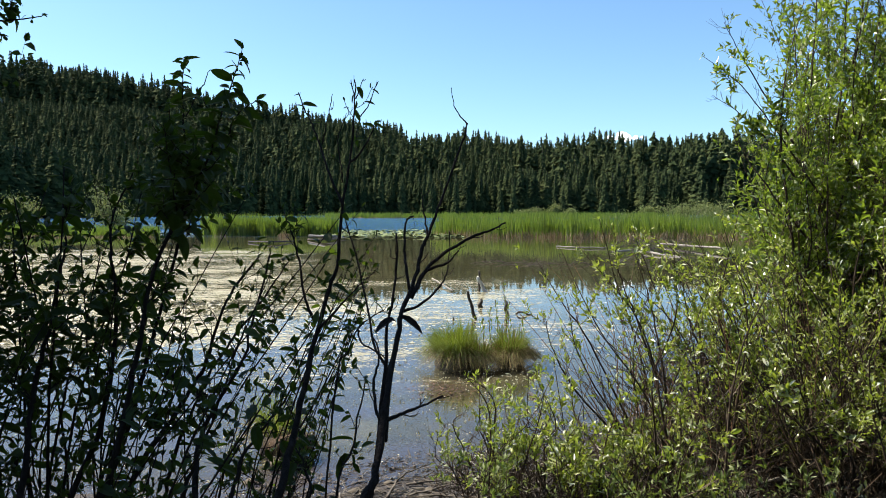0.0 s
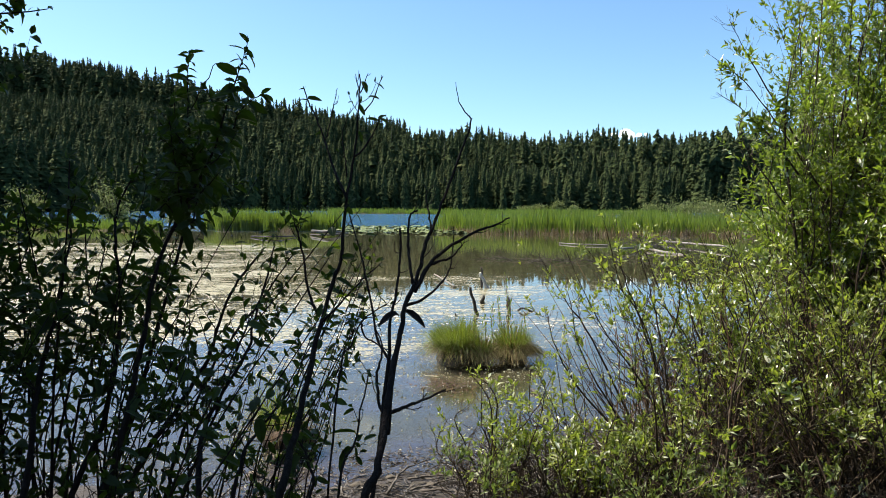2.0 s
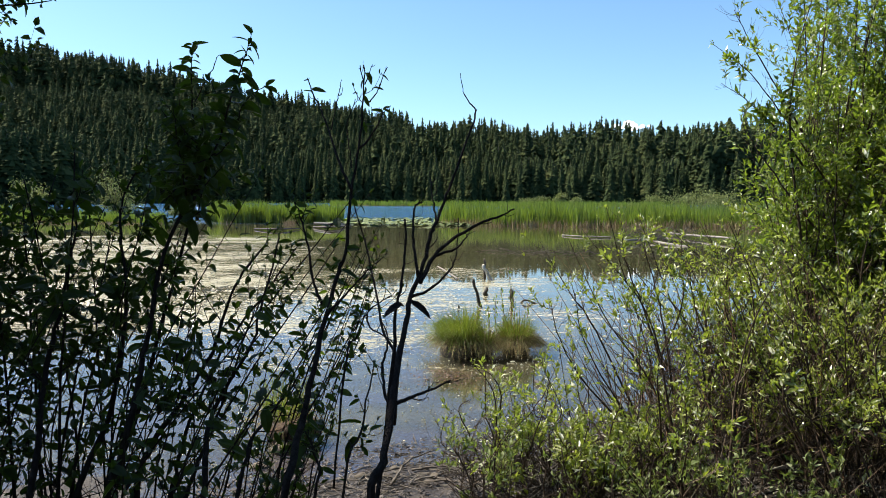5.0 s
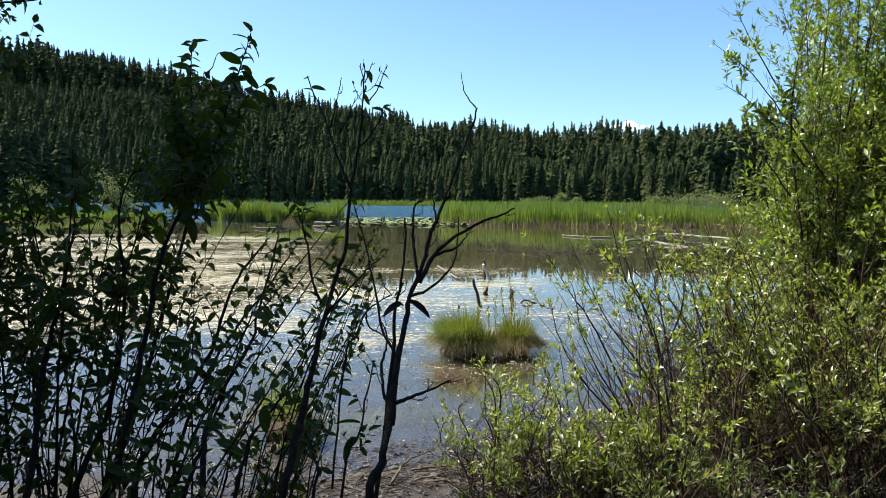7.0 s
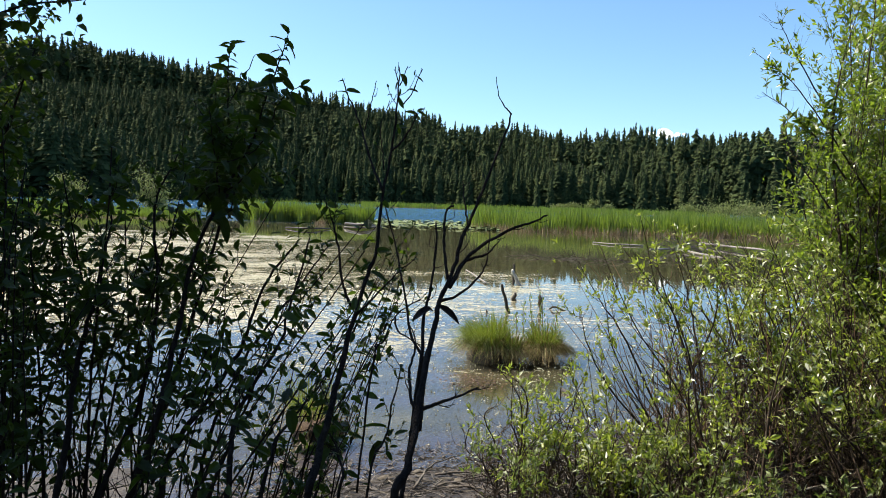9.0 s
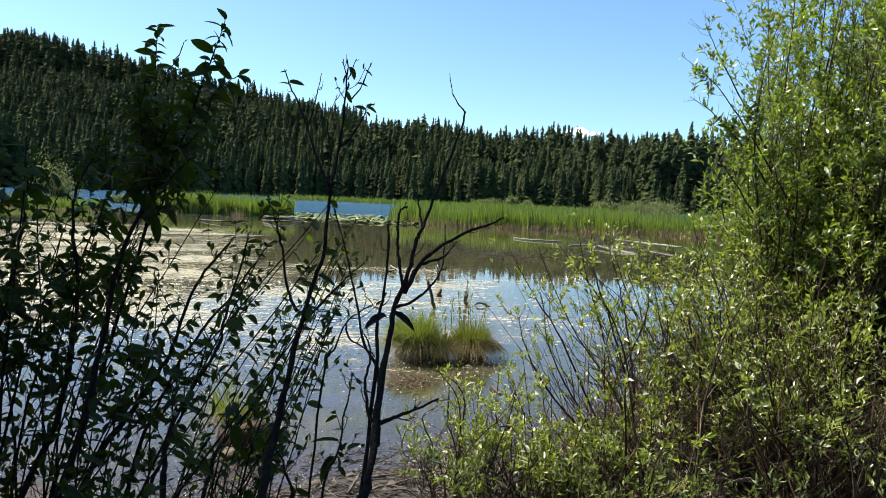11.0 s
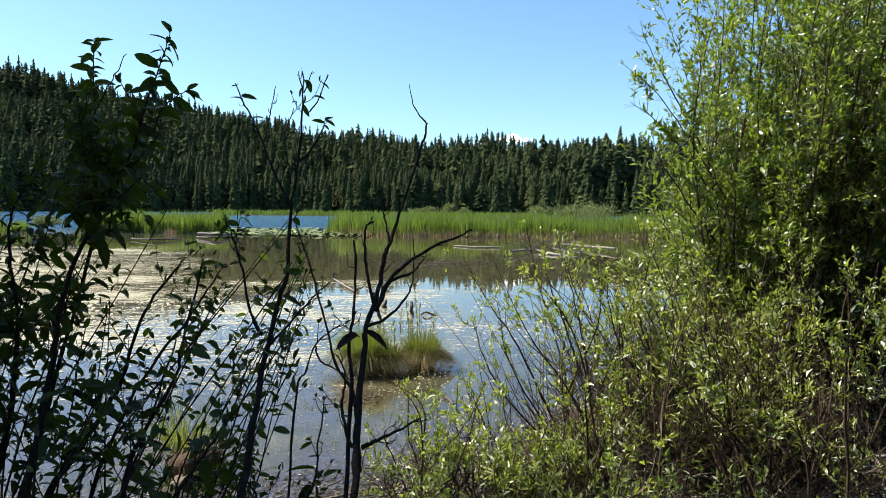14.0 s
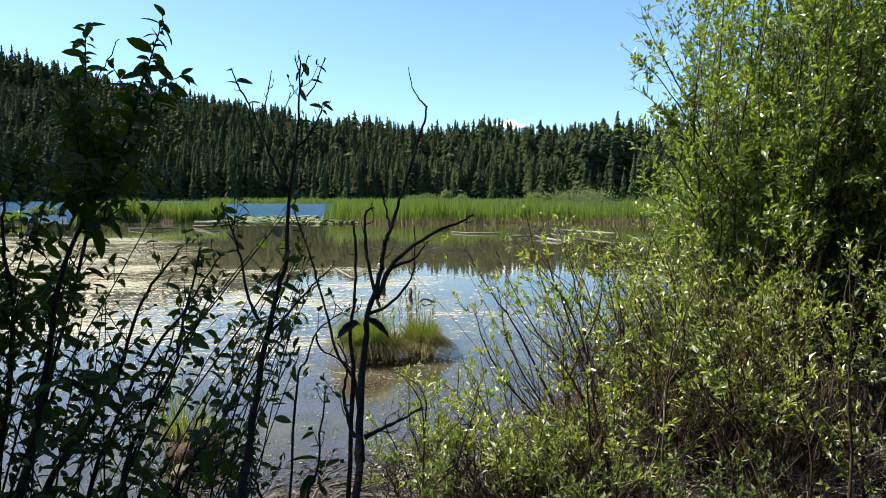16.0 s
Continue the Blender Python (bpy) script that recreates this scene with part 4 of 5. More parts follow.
# ---- shrubs ----
class Shrub:
    """A bush: stems with twigs as parts, single leaves near the camera as parts, the rest of the foliage joined."""
    def __init__(self, name, label, seed, bark, leaf_mat, leaf_one, leaf_len, leaf_wid, singles=0, outline=LEAF_COARSE):
        self.q = np.random.default_rng(seed)
        self.seed = seed % 17
        self.ob = thing(name, label, "shrub", "shrubs on the bank")
        self.bark, self.mat, self.one = bark, leaf_mat, leaf_one
        self.split = False
        self.clump = None
        self.len, self.wid, self.singles, self.outline = leaf_len, leaf_wid, singles, outline
        self.pos, self.way, self.face, self.size = [], [], [], []

    def leaf(self, p, d, k=1.0):
        q = self.q
        if self.clump is not None and noise.noise(np.asarray(p) * 5.0 + self.seed) < self.clump:
            return
        self.pos.append(p), self.way.append(d)
        self.face.append(np.array([*q.normal(0, 0.8 if self.clump is None else 0.95, 2), 1.0]))
        self.size.append(k * (q.uniform(0.55, 1.2) if self.clump is None else 0.4 + q.random() ** 1.5))

    def dress(self, line, start, spacing, k=1.0, tuft=True):
        """Leaves along a line, alternately, and a tuft at its tip."""
        q = self.q
        seg = np.linalg.norm(np.diff(line, axis=0), axis=1)
        cum = np.concatenate([[0], np.cumsum(seg)])
        s = start * cum[-1] + q.uniform(0, spacing)
        turn = q.uniform(0, 6.28)
        while s < cum[-1]:
            i = min(np.searchsorted(cum, s) - 1, len(seg) - 1)
            p = line[i] + (line[i + 1] - line[i]) * (s - cum[i]) / seg[i]
            t = unit(line[i + 1] - line[i])
            turn += 2.4
            ref = unit(np.cross(t, [0.3, 0.5, 0.8]))
            o = ref * math.cos(turn) + np.cross(t, ref) * math.sin(turn)
            if self.clump is None:
                self.leaf(p, t * q.uniform(0.05, 0.5) + o * q.uniform(0.7, 1.1) + [0, 0, q.uniform(-0.6, 0.15)], k * (1.05 - 0.35 * s / cum[-1]))
            else:
                self.leaf(p, t * q.uniform(0.4, 1.1) + o * q.uniform(0.4, 1.0) + [0, 0, q.uniform(-0.15, 0.4)], k)
            s += spacing * q.uniform(0.6, 1.5)
        if tuft:
            t = unit(line[-1] - line[-2])
            for _ in range(3 if self.clump is not None else 2):
                self.leaf(line[-1], t + q.normal(0, 0.45, 3), k * (0.8 if self.clump is not None else 0.5))

    def stem(self, points, r0, r1=0.002, twigs=8, twig_len=0.25, bare=0.35, leaf_gap=0.03, k=1.0, wobble=0.0025, tip_leaves=True, second=0.4, rise=0.5, sides=6, bare_twigs=0):
        """A stem through the points, with twigs and leaves on its upper part."""
        q = self.q
        g = Geo()
        line = curve(points, 5, wobble, q)
        tube(g, line, r0, r1, sides, 0.85, 0.1, q)
        apart = []
        total = np.linalg.norm(np.diff(line, axis=0), axis=1).sum()
        for _ in range(twigs):
            f = bare + (1 - bare) * q.random() ** 0.8 * 0.98
            i = min(int(f * (len(line) - 1)), len(line) - 2)
            p = line[i]
            t = unit(line[i + 1] - line[i])
            o = unit(np.cross(t, q.normal(0, 1, 3)))
            d = unit(t * rise * 1.2 + o + [0, 0, 0.25])
            L = twig_len * q.uniform(0.4, 1.3) * (1.1 - 0.55 * f)
            rr = max(0.0014, (r0 + (r1 - r0) * f) * 0.4)
            tl = curve([p, p + d * L * 0.5 + q.normal(0, 0.05 * L, 3), p + unit(d + [0, 0, 0.3]) * L + q.normal(0, 0.06 * L, 3)], 2)
            tg = Geo() if self.split else g
            tube(tg, tl, rr, 0.0008, 3)
            if self.split:
                apart.append(tg)
            if leaf_gap:
                self.dress(tl, 0.15, leaf_gap, k)
            if q.random() < second:
                p2 = tl[len(tl) // 2]
                d2 = unit(d + q.normal(0, 0.6, 3))
                t2 = curve([p2, p2 + d2 * L * 0.3, p2 + d2 * L * 0.6 + [0, 0, 0.02]], 2)
                tube(tg, t2, rr * 0.6, 0.0007, 3)
                if leaf_gap:
                    self.dress(t2, 0.2, leaf_gap, k)
        for _ in range(bare_twigs):
            p = line[int(q.integers(1, max(2, int(0.55 * len(line)))))]
            d = unit(np.array([q.normal(0, 0.7), q.normal(0, 0.7), q.uniform(0.2, 1.4)])) * twig_len * q.uniform(0.5, 1.6)
            tube(g, curve([p, p + d * 0.5 + q.normal(0, 0.02, 3), p + d], 2), 0.0025, 0.0009, 3)
        if leaf_gap and tip_leaves:
            self.dress(line, max(bare, 0.55), leaf_gap * 1.3, k)
        own = part("stem", g, self.bark, self.ob, smooth=True)
        for tg in apart:
            part("twig", tg, self.bark, own)
        return line

    def shoot(self, points, r0, spacing, k=1.0, start=0.0, tip=True):
        """A leafy shoot: a thin stem with alternate leaves and no twigs."""
        line = self.stem(points, r0, 0.0014, 0, leaf_gap=0, wobble=0.001)
        self.dress(line, start, spacing, k, tip)
        return line

    def hang(self, line, f, way, k=1.0):
        """One leaf at the fraction f of a stem."""
        self.leaf(line[int(f * (len(line) - 1))], np.array(way, float), k)

    def finish(self, near=None):
        """Makes the leaves."""
        q = self.q
        if not self.pos:
            return
        pos, way, face, size = (np.array(a) for a in (self.pos, self.way, self.face, self.size))
        ones = np.zeros(len(pos), bool)
        if self.singles:
            order = np.argsort(-size if near is None else np.linalg.norm(pos - np.array(near), axis=1))
            ones[order[:self.singles]] = True
            meshes = [leaf_mesh("leaf", self.one, self.len * a, self.wid * b, c, f) for a, b, c, f in ((1, 1, 0.25, 0.3), (1.1, 0.85, 0.35, 0.4), (0.9, 1.1, 0.15, 0.2), (1.05, 0.95, 0.5, 0.35))]
            leaf_objects(self.ob, meshes, pos[ones], way[ones], face[ones], size[ones], q)
        rest = ~ones
        g = Geo()
        if rest.any():
            n = rest.sum()
            leaves(g, pos[rest], way[rest], face[rest], self.len * size[rest], self.wid * size[rest] * q.uniform(0.8, 1.2, n), 0.25 if self.clump is not None else 0.3, 0.35, self.outline)
            part("foliage", g, self.mat, self.ob, kind="stuff")


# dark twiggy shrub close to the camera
dark = Shrub("dark_shrub", "tall shade-darkened shrub with bare lower stems and sparse oval leaves", 101, M_BARK, M_LEAF_SHADED, M_LEAF_ONE, 0.066, 0.0138, 300, LEAF_FINE)
dark.split = True

# the half bare plant with the forked arms
dark.stem([(-0.24, 1.35, 0.12), (-0.2, 1.42, 0.75), (-0.180, 1.450, 1.086), (-0.157, 1.508, 1.144), (-0.146, 1.611, 1.244), (-0.134, 1.740, 1.345), (-0.120, 1.827, 1.428), (-0.112, 1.870, 1.475), (-0.079, 1.933, 1.555), (-0.064, 1.979, 1.627), (-0.047, 2.005, 1.672), (-0.009, 2.057, 1.767), (0.049, 2.139, 1.926), (0.074, 2.180, 2.008)], 0.0125, 0.0028, 2, 0.1, 0.5, 0, second=0.2, wobble=0.0015, tip_leaves=False)
dark.stem([(0.074, 2.180, 2.008), (0.053, 2.185, 2.029), (0.032, 2.193, 2.065), (0.023, 2.208, 2.126)], 0.0026, 0.001, 0, leaf_gap=0, wobble=0.001)
dark.stem([(-0.091, 1.891, 1.502), (-0.055, 1.942, 1.566), (-0.015, 1.968, 1.607), (0.062, 1.995, 1.655), (0.125, 2.009, 1.680), (0.179, 2.021, 1.703)], 0.0072, 0.0022, 3, 0.07, 0.4, 0, wobble=0.001)
dark.stem([(-0.049, 1.947, 1.573), (0.006, 1.958, 1.591), (0.041, 1.979, 1.627)], 0.005, 0.0018, 2, 0.05, 0.4, 0, wobble=0.001)
dark.stem([(-0.112, 1.863, 1.468), (-0.063, 1.878, 1.487), (-0.014, 1.913, 1.530), (0.009, 1.948, 1.575), (0.016, 2.007, 1.675)], 0.0045, 0.0014, 2, 0.07, 0.4, 0, wobble=0.001)
dark.stem([(-0.19, 1.50, 0.9), (-0.154, 1.768, 1.317), (-0.157, 1.866, 1.408), (-0.145, 1.938, 1.492), (-0.138, 2.006, 1.583), (-0.141, 2.057, 1.673)], 0.006, 0.003, 4, 0.09, 0.5, 0, wobble=0.001)
dark.stem([(-0.096, 1.906, 1.520), (-0.111, 1.964, 1.600), (-0.114, 1.995, 1.654), (-0.111, 2.026, 1.709), (-0.090, 2.034, 1.724)], 0.005, 0.0026, 3, 0.08, 0.4, 0, wobble=0.001)
dark.stem([(-0.047, 2.001, 1.665), (-0.055, 2.026, 1.710), (-0.063, 2.049, 1.752), (-0.067, 2.072, 1.796)], 0.0035, 0.0014, 2, 0.06, 0.4, 0, wobble=0.001)
dark.stem([(-0.14, 1.60, 1.2), (-0.146, 1.792, 1.305), (-0.165, 1.833, 1.341), (-0.192, 1.873, 1.380), (-0.226, 1.973, 1.494), (-0.260, 2.052, 1.607), (-0.300, 2.110, 1.714)], 0.0052, 0.002, 3, 0.06, 0.4, 0, wobble=0.001)
dark.stem([(-0.3, 1.7, 1.0), (-0.285, 1.824, 1.309), (-0.265, 1.870, 1.353), (-0.242, 1.927, 1.410), (-0.213, 1.949, 1.435), (-0.173, 1.966, 1.457)], 0.0035, 0.0014, 4, 0.1, 0.3, 0.09, wobble=0.001, k=0.6, tip_leaves=False)
dark.stem([(-0.242, 1.927, 1.410), (-0.228, 1.893, 1.376), (-0.179, 1.870, 1.353), (-0.150, 1.847, 1.332)], 0.003, 0.0014, 2, 0.05, 0.3, 0, wobble=0.001)
dark.stem([(-0.135, 1.615, 1.247), (-0.100, 1.628, 1.257), (-0.064, 1.642, 1.268), (-0.005, 1.669, 1.289)], 0.006, 0.0022, 5, 0.07, 0.3, 0, wobble=0.0015)
dark.stem([(-0.144, 1.611, 1.244), (-0.165, 1.637, 1.264), (-0.176, 1.709, 1.321), (-0.167, 1.763, 1.368), (-0.186, 1.808, 1.409)], 0.005, 0.0018, 3, 0.06, 0.3, 0.07, wobble=0.0015, k=0.5, tip_leaves=False)
# the tall leader with a forked bare top
lead = dark.stem([(-0.62, 1.45, 0.12), (-0.5, 1.53, 0.7), (-0.406, 1.600, 1.018), (-0.400, 1.743, 1.112), (-0.388, 1.887, 1.245), (-0.371, 1.981, 1.377), (-0.341, 2.064, 1.512), (-0.323, 2.094, 1.578), (-0.316, 2.172, 1.757), (-0.301, 2.218, 1.890), (-0.289, 2.255, 2.038), (-0.288, 2.289, 2.165)], 0.013, 0.0022, 4, 0.12, 0.4, 0.06, second=0.3, wobble=0.0015, tip_leaves=False, k=0.6)
for f, w, k in ((0.985, (0.5, 0, -0.75), 0.75), (0.97, (-0.35, 0.1, -0.9), 0.8), (0.955, (0.2, -0.2, -0.9), 0.7), (0.93, (-0.6, 0, -0.5), 0.55), (0.93, (0.35, 0.1, -0.8), 0.5), (0.5, (-1, 0, -0.2), 0.9), (0.53, (-0.8, 0.1, 0.3), 0.8), (0.56, (0.9, 0, -0.3), 0.8), (0.58, (-1, 0, -0.1), 0.75), (0.47, (0.9, 0.2, 0.1), 0.7), (0.61, (-0.7, 0, -0.5), 0.7), (0.64, (0.9, 0, 0.2), 0.6), (0.51, (0.6, 0, -0.7), 0.7), (0.66, (-0.9, 0, 0.1), 0.55)):
    dark.hang(lead, f, w, k)
for p in ([(-0.288, 2.27, 2.11), (-0.298, 2.28, 2.14), (-0.302, 2.285, 2.165)], [(-0.269, 2.256, 2.041), (-0.242, 2.266, 2.082), (-0.225, 2.279, 2.133), (-0.213, 2.285, 2.157)], [(-0.285, 2.27, 2.10), (-0.272, 2.275, 2.135), (-0.262, 2.28, 2.165)]):
    dark.stem(p, 0.0024, 0.0012, 2, 0.02, 0.3, 0, wobble=0.0006)
arm = dark.stem([(-0.301, 2.218, 1.890), (-0.268, 2.225, 1.921), (-0.231, 2.242, 1.986), (-0.225, 2.250, 2.016)], 0.0042, 0.0016, 3, 0.04, 0.6, 0, wobble=0.0008)
for f, w in ((1.0, (0.9, 0, -0.35)), (1.0, (0.5, 0.2, 0.3)), (0.9, (-0.5, 0, 0.2)), (0.85, (0.8, 0, -0.6))):
    dark.hang(arm, f, w, 0.5)
arm = dark.stem([(-0.314, 2.155, 1.757), (-0.367, 2.234, 1.855), (-0.405, 2.304, 1.945), (-0.444, 2.364, 2.026), (-0.478, 2.409, 2.089), (-0.507, 2.450, 2.150)], 0.0048, 0.0018, 2, 0.04, 0.5, 0, wobble=0.001)
for f, w, k in ((0.87, (1, 0, 0.1), 0.8), (0.8, (-0.8, 0, 0.35), 0.65), (0.99, (0.2, 0, 0.6), 0.3), (0.98, (-0.6, 0, 0.1), 0.3), (0.6, (0.8, 0, 0.2), 0.45), (0.5, (-0.8, 0, -0.2), 0.4)):
    dark.hang(arm, f, w, k)
dark.stem([(-0.407, 2.333, 1.960), (-0.395, 2.349, 2.025), (-0.386, 2.362, 2.077), (-0.375, 2.375, 2.132)], 0.0025, 0.0012, 4, 0.04, 0.3, 0, wobble=0.001)
dark.stem([(-0.320, 2.202, 1.829), (-0.328, 2.218, 1.890), (-0.339, 2.236, 1.963), (-0.315, 2.259, 2.050)], 0.0025, 0.0012, 2, 0.06, 0.3, 0.08, wobble=0.001, k=0.5, tip_leaves=False)
dark.stem([(-0.389, 2.062, 1.416), (-0.421, 2.097, 1.470), (-0.449, 2.149, 1.585), (-0.478, 2.185, 1.667), (-0.502, 2.207, 1.720)], 0.005, 0.002, 7, 0.11, 0.3, 0.055, wobble=0.0015, k=0.7)
dark.stem([(-0.362, 1.990, 1.40), (-0.30, 2.0, 1.47), (-0.25, 2.02, 1.52), (-0.2, 2.05, 1.57)], 0.004, 0.0014, 4, 0.1, 0.3, 0.07, k=0.6)
# the tall leafy plant: two long shoots over a dense head
dark.stem([(-1.45, 1.85, 0.12), (-1.207, 2.100, 0.738), (-1.176, 2.139, 0.844), (-1.140, 2.261, 1.015), (-1.151, 2.390, 1.218), (-1.179, 2.492, 1.406), (-1.228, 2.559, 1.60), (-1.258, 2.650, 1.727), (-1.221, 2.703, 1.844), (-1.192, 2.745, 1.950)], 0.0125, 0.002, 14, 0.17, 0.5, 0.05, k=0.85, wobble=0.0015)
dark.stem([(-1.25, 1.75, 0.12), (-1.028, 1.950, 0.809), (-0.981, 2.014, 0.989), (-0.968, 2.096, 1.164), (-0.961, 2.170, 1.327), (-0.957, 2.260, 1.512), (-0.919, 2.330, 1.666), (-0.873, 2.386, 1.794), (-0.804, 2.422, 1.940)], 0.0125, 0.004, 9, 0.16, 0.55, 0.045, k=0.95, wobble=0.0015)
dark.stem([(-1.3, 2.0, 0.12), (-1.12, 2.35, 0.9), (-1.05, 2.5, 1.3), (-0.979, 2.684, 1.801), (-1.021, 2.770, 2.012)], 0.011, 0.0035, 10, 0.2, 0.5, 0.045, k=1.0, wobble=0.0015)
dark.shoot([(-0.804, 2.422, 1.940), (-0.777, 2.448, 2.073), (-0.748, 2.467, 2.175), (-0.723, 2.486, 2.262), (-0.713, 2.499, 2.312)], 0.0038, 0.0095, 1.3)
dark.shoot([(-1.021, 2.770, 2.012), (-1.044, 2.818, 2.138), (-1.064, 2.872, 2.27), (-1.074, 2.917, 2.36)], 0.0038, 0.0115, 1.4)
dark.stem([(-1.032, 2.806, 2.106), (-0.998, 2.842, 2.202), (-0.968, 2.872, 2.283), (-0.952, 2.885, 2.319)], 0.0028, 0.0014, 0, leaf_gap=0)
dark.shoot([(-0.753, 2.430, 1.980), (-0.730, 2.445, 2.060), (-0.692, 2.453, 2.101), (-0.655, 2.457, 2.121)], 0.003, 0.012, 1.4)
dark.shoot([(-0.79, 2.44, 2.01), (-0.83, 2.5, 2.08), (-0.87, 2.52, 2.15)], 0.003, 0.016, 1.1)
for a, b in (((-0.84, 2.40, 1.86), (-0.72, 2.38, 1.98)), ((-0.86, 2.40, 1.82), (-0.95, 2.45, 1.99)), ((-0.9, 2.36, 1.74), (-0.76, 2.33, 1.85)), ((-0.98, 2.70, 1.86), (-0.86, 2.72, 2.02)), ((-0.99, 2.72, 1.9), (-1.12, 2.76, 2.05)), ((-0.985, 2.69, 1.82), (-0.87, 2.66, 1.92)), ((-0.92, 2.33, 1.66), (-0.8, 2.3, 1.72)), ((-0.95, 2.6, 1.65), (-1.07, 2.58, 1.8))):
    dark.shoot([a, (np.array(a) + b) / 2 + [0, 0, -0.015], b], 0.003, 0.012, 1.35)
q = dark.q
for n in range(14):
    a = np.array([(-0.9, 2.35, 1.72), (-0.98, 2.68, 1.8), (-0.84, 2.4, 1.87), (-0.99, 2.72, 1.92)][n % 4]) + q.normal(0, 0.025, 3)
    b = np.array([-0.88, 2.52, 1.95]) + q.normal(0, 1, 3) * [0.12, 0.15, 0.11]
    dark.shoot([a, (a + b) / 2 + [0, 0, -0.015], b], 0.0028, 0.014, 1.0)
dark.stem([(-1.15, 2.4, 0.1), (-1.176, 2.500, 0.610), (-1.134, 2.577, 0.799), (-1.063, 2.624, 0.917), (-0.990, 2.672, 1.040), (-0.935, 2.714, 1.152), (-0.905, 2.767, 1.295), (-0.845, 2.804, 1.430), (-0.76, 2.85, 1.55)], 0.015, 0.004, 10, 0.22, 0.45, 0.05, wobble=0.002, k=0.8)
dark.stem([(-0.921, 2.664, 1.020), (-0.992, 2.678, 1.056), (-1.089, 2.701, 1.115)], 0.011, 0.013, 0, leaf_gap=0, wobble=0.001)
dark.stem([(-1.35, 1.7, 0.12), (-1.212, 1.900, 0.831), (-1.274, 2.118, 1.155), (-1.287, 2.238, 1.338), (-1.302, 2.346, 1.527), (-1.308, 2.413, 1.654)], 0.012, 0.003, 12, 0.18, 0.4, 0.045)
dark.stem([(-0.9, 1.7, 0.12), (-0.717, 1.900, 0.834), (-0.742, 2.043, 1.004), (-0.730, 2.153, 1.113), (-0.657, 2.241, 1.254), (-0.631, 2.342, 1.429), (-0.6, 2.4, 1.6)], 0.010, 0.003, 12, 0.16, 0.4, 0.05, k=0.8)
dark.stem([(-0.75, 1.65, 0.12), (-0.604, 1.850, 0.858), (-0.590, 1.993, 1.023), (-0.541, 2.067, 1.092), (-0.484, 2.130, 1.170), (-0.44, 2.2, 1.3)], 0.008, 0.002, 10, 0.15, 0.4, 0.05, k=0.75)
dark.stem([(-1.0, 1.85, 0.12), (-0.830, 2.050, 0.764), (-0.786, 2.095, 0.913), (-0.749, 2.153, 1.040), (-0.701, 2.219, 1.195), (-0.66, 2.3, 1.36)], 0.009, 0.0025, 10, 0.15, 0.4, 0.05, k=0.75)
dark.stem([(-1.1, 2.0, 0.12), (-0.918, 2.150, 0.716), (-0.887, 2.205, 0.896), (-0.818, 2.305, 1.135), (-0.732, 2.370, 1.292), (-0.629, 2.438, 1.443), (-0.56, 2.5, 1.56)], 0.009, 0.0025, 12, 0.16, 0.4, 0.05, k=0.8)
dark.stem([(-0.5, 1.5, 0.12), (-0.354, 1.700, 0.930), (-0.360, 1.788, 1.035), (-0.405, 1.862, 1.092)], 0.007, 0.002, 8, 0.12, 0.4, 0.05, k=0.7)
low = dark.stem([(-0.33, 1.5, 0.12), (-0.269, 1.653, 1.001), (-0.236, 1.764, 1.136), (-0.222, 1.909, 1.273)], 0.005, 0.0018, 6, 0.11, 0.4, 0.07, k=0.6)
for f, w in ((0.62, (-0.7, 0, -0.6)), (0.66, (-0.5, -0.1, -0.8)), (0.7, (-0.9, 0, 0.2)), (0.64, (0.3, -0.2, -0.9))):
    dark.hang(low, f, w, 0.95)
q = dark.q
for n in range(54):
    b = np.array([q.uniform(-1.75, -0.5), q.uniform(1.5, 3.0), 0.1])
    b[0] = b[0] * (0.55 + 0.2 * b[1]) - 0.1
    h = q.uniform(1.1, 1.55) if b[0] > -1.2 else q.uniform(1.2, 1.75)
    lean = np.array([min(q.normal(0.26, 0.2), (-0.3 - b[0]) / h), q.normal(0.1, 0.15)])
    mid = b + [lean[0] * 0.35 * h, lean[1] * 0.35 * h, 0.5 * h] + q.normal(0, 0.03, 3)
    dark.stem([b, (b + mid) / 2 + q.normal(0, 0.015, 3), mid, b + [lean[0] * h, lean[1] * h, h]], q.uniform(0.003, 0.0085), 0.0013, int(q.integers(5, 11)), 0.17, 0.3, 0.05, second=0.4, k=0.95, bare_twigs=8)
for n in range(19):
    b = np.array([q.uniform(-2.4, -1.4), q.uniform(2.1, 2.9), 0.1])
    h = q.uniform(1.45, 1.85)
    d = q.normal(0, 0.1, 2)
    dark.stem([b, b + [d[0] * 0.4, d[1] * 0.4, 0.5 * h], b + [d[0] * h, d[1] * h, h]], q.uniform(0.005, 0.009), 0.002, 16, 0.24, 0.35, 0.045, second=0.5, k=1.0)
for n in range(8):
    b = np.array([q.uniform(-2.0, -1.1), q.uniform(1.9, 2.7), 0.1])
    h = q.uniform(1.2, 1.5)
    d = q.normal(0.08, 0.1, 2)
    dark.stem([b, b + [d[0] * 0.4, d[1] * 0.4, 0.5 * h], b + [d[0] * h, d[1] * h, h]], q.uniform(0.004, 0.007), 0.0018, 15, 0.2, 0.6, 0.036, second=0.6, k=1.1)
for n in range(7):
    b = np.array([q.uniform(-2.1, -1.3), q.uniform(2.0, 2.7), 0.1])
    h = q.uniform(1.55, 2.0)
    d = q.normal(0.05, 0.1, 2)
    dark.stem([b, b + [d[0] * 0.4, d[1] * 0.4, 0.5 * h], b + [d[0] * h, d[1] * h, h]], q.uniform(0.005, 0.008), 0.002, 20, 0.22, 0.6, 0.034, second=0.6, k=1.15)
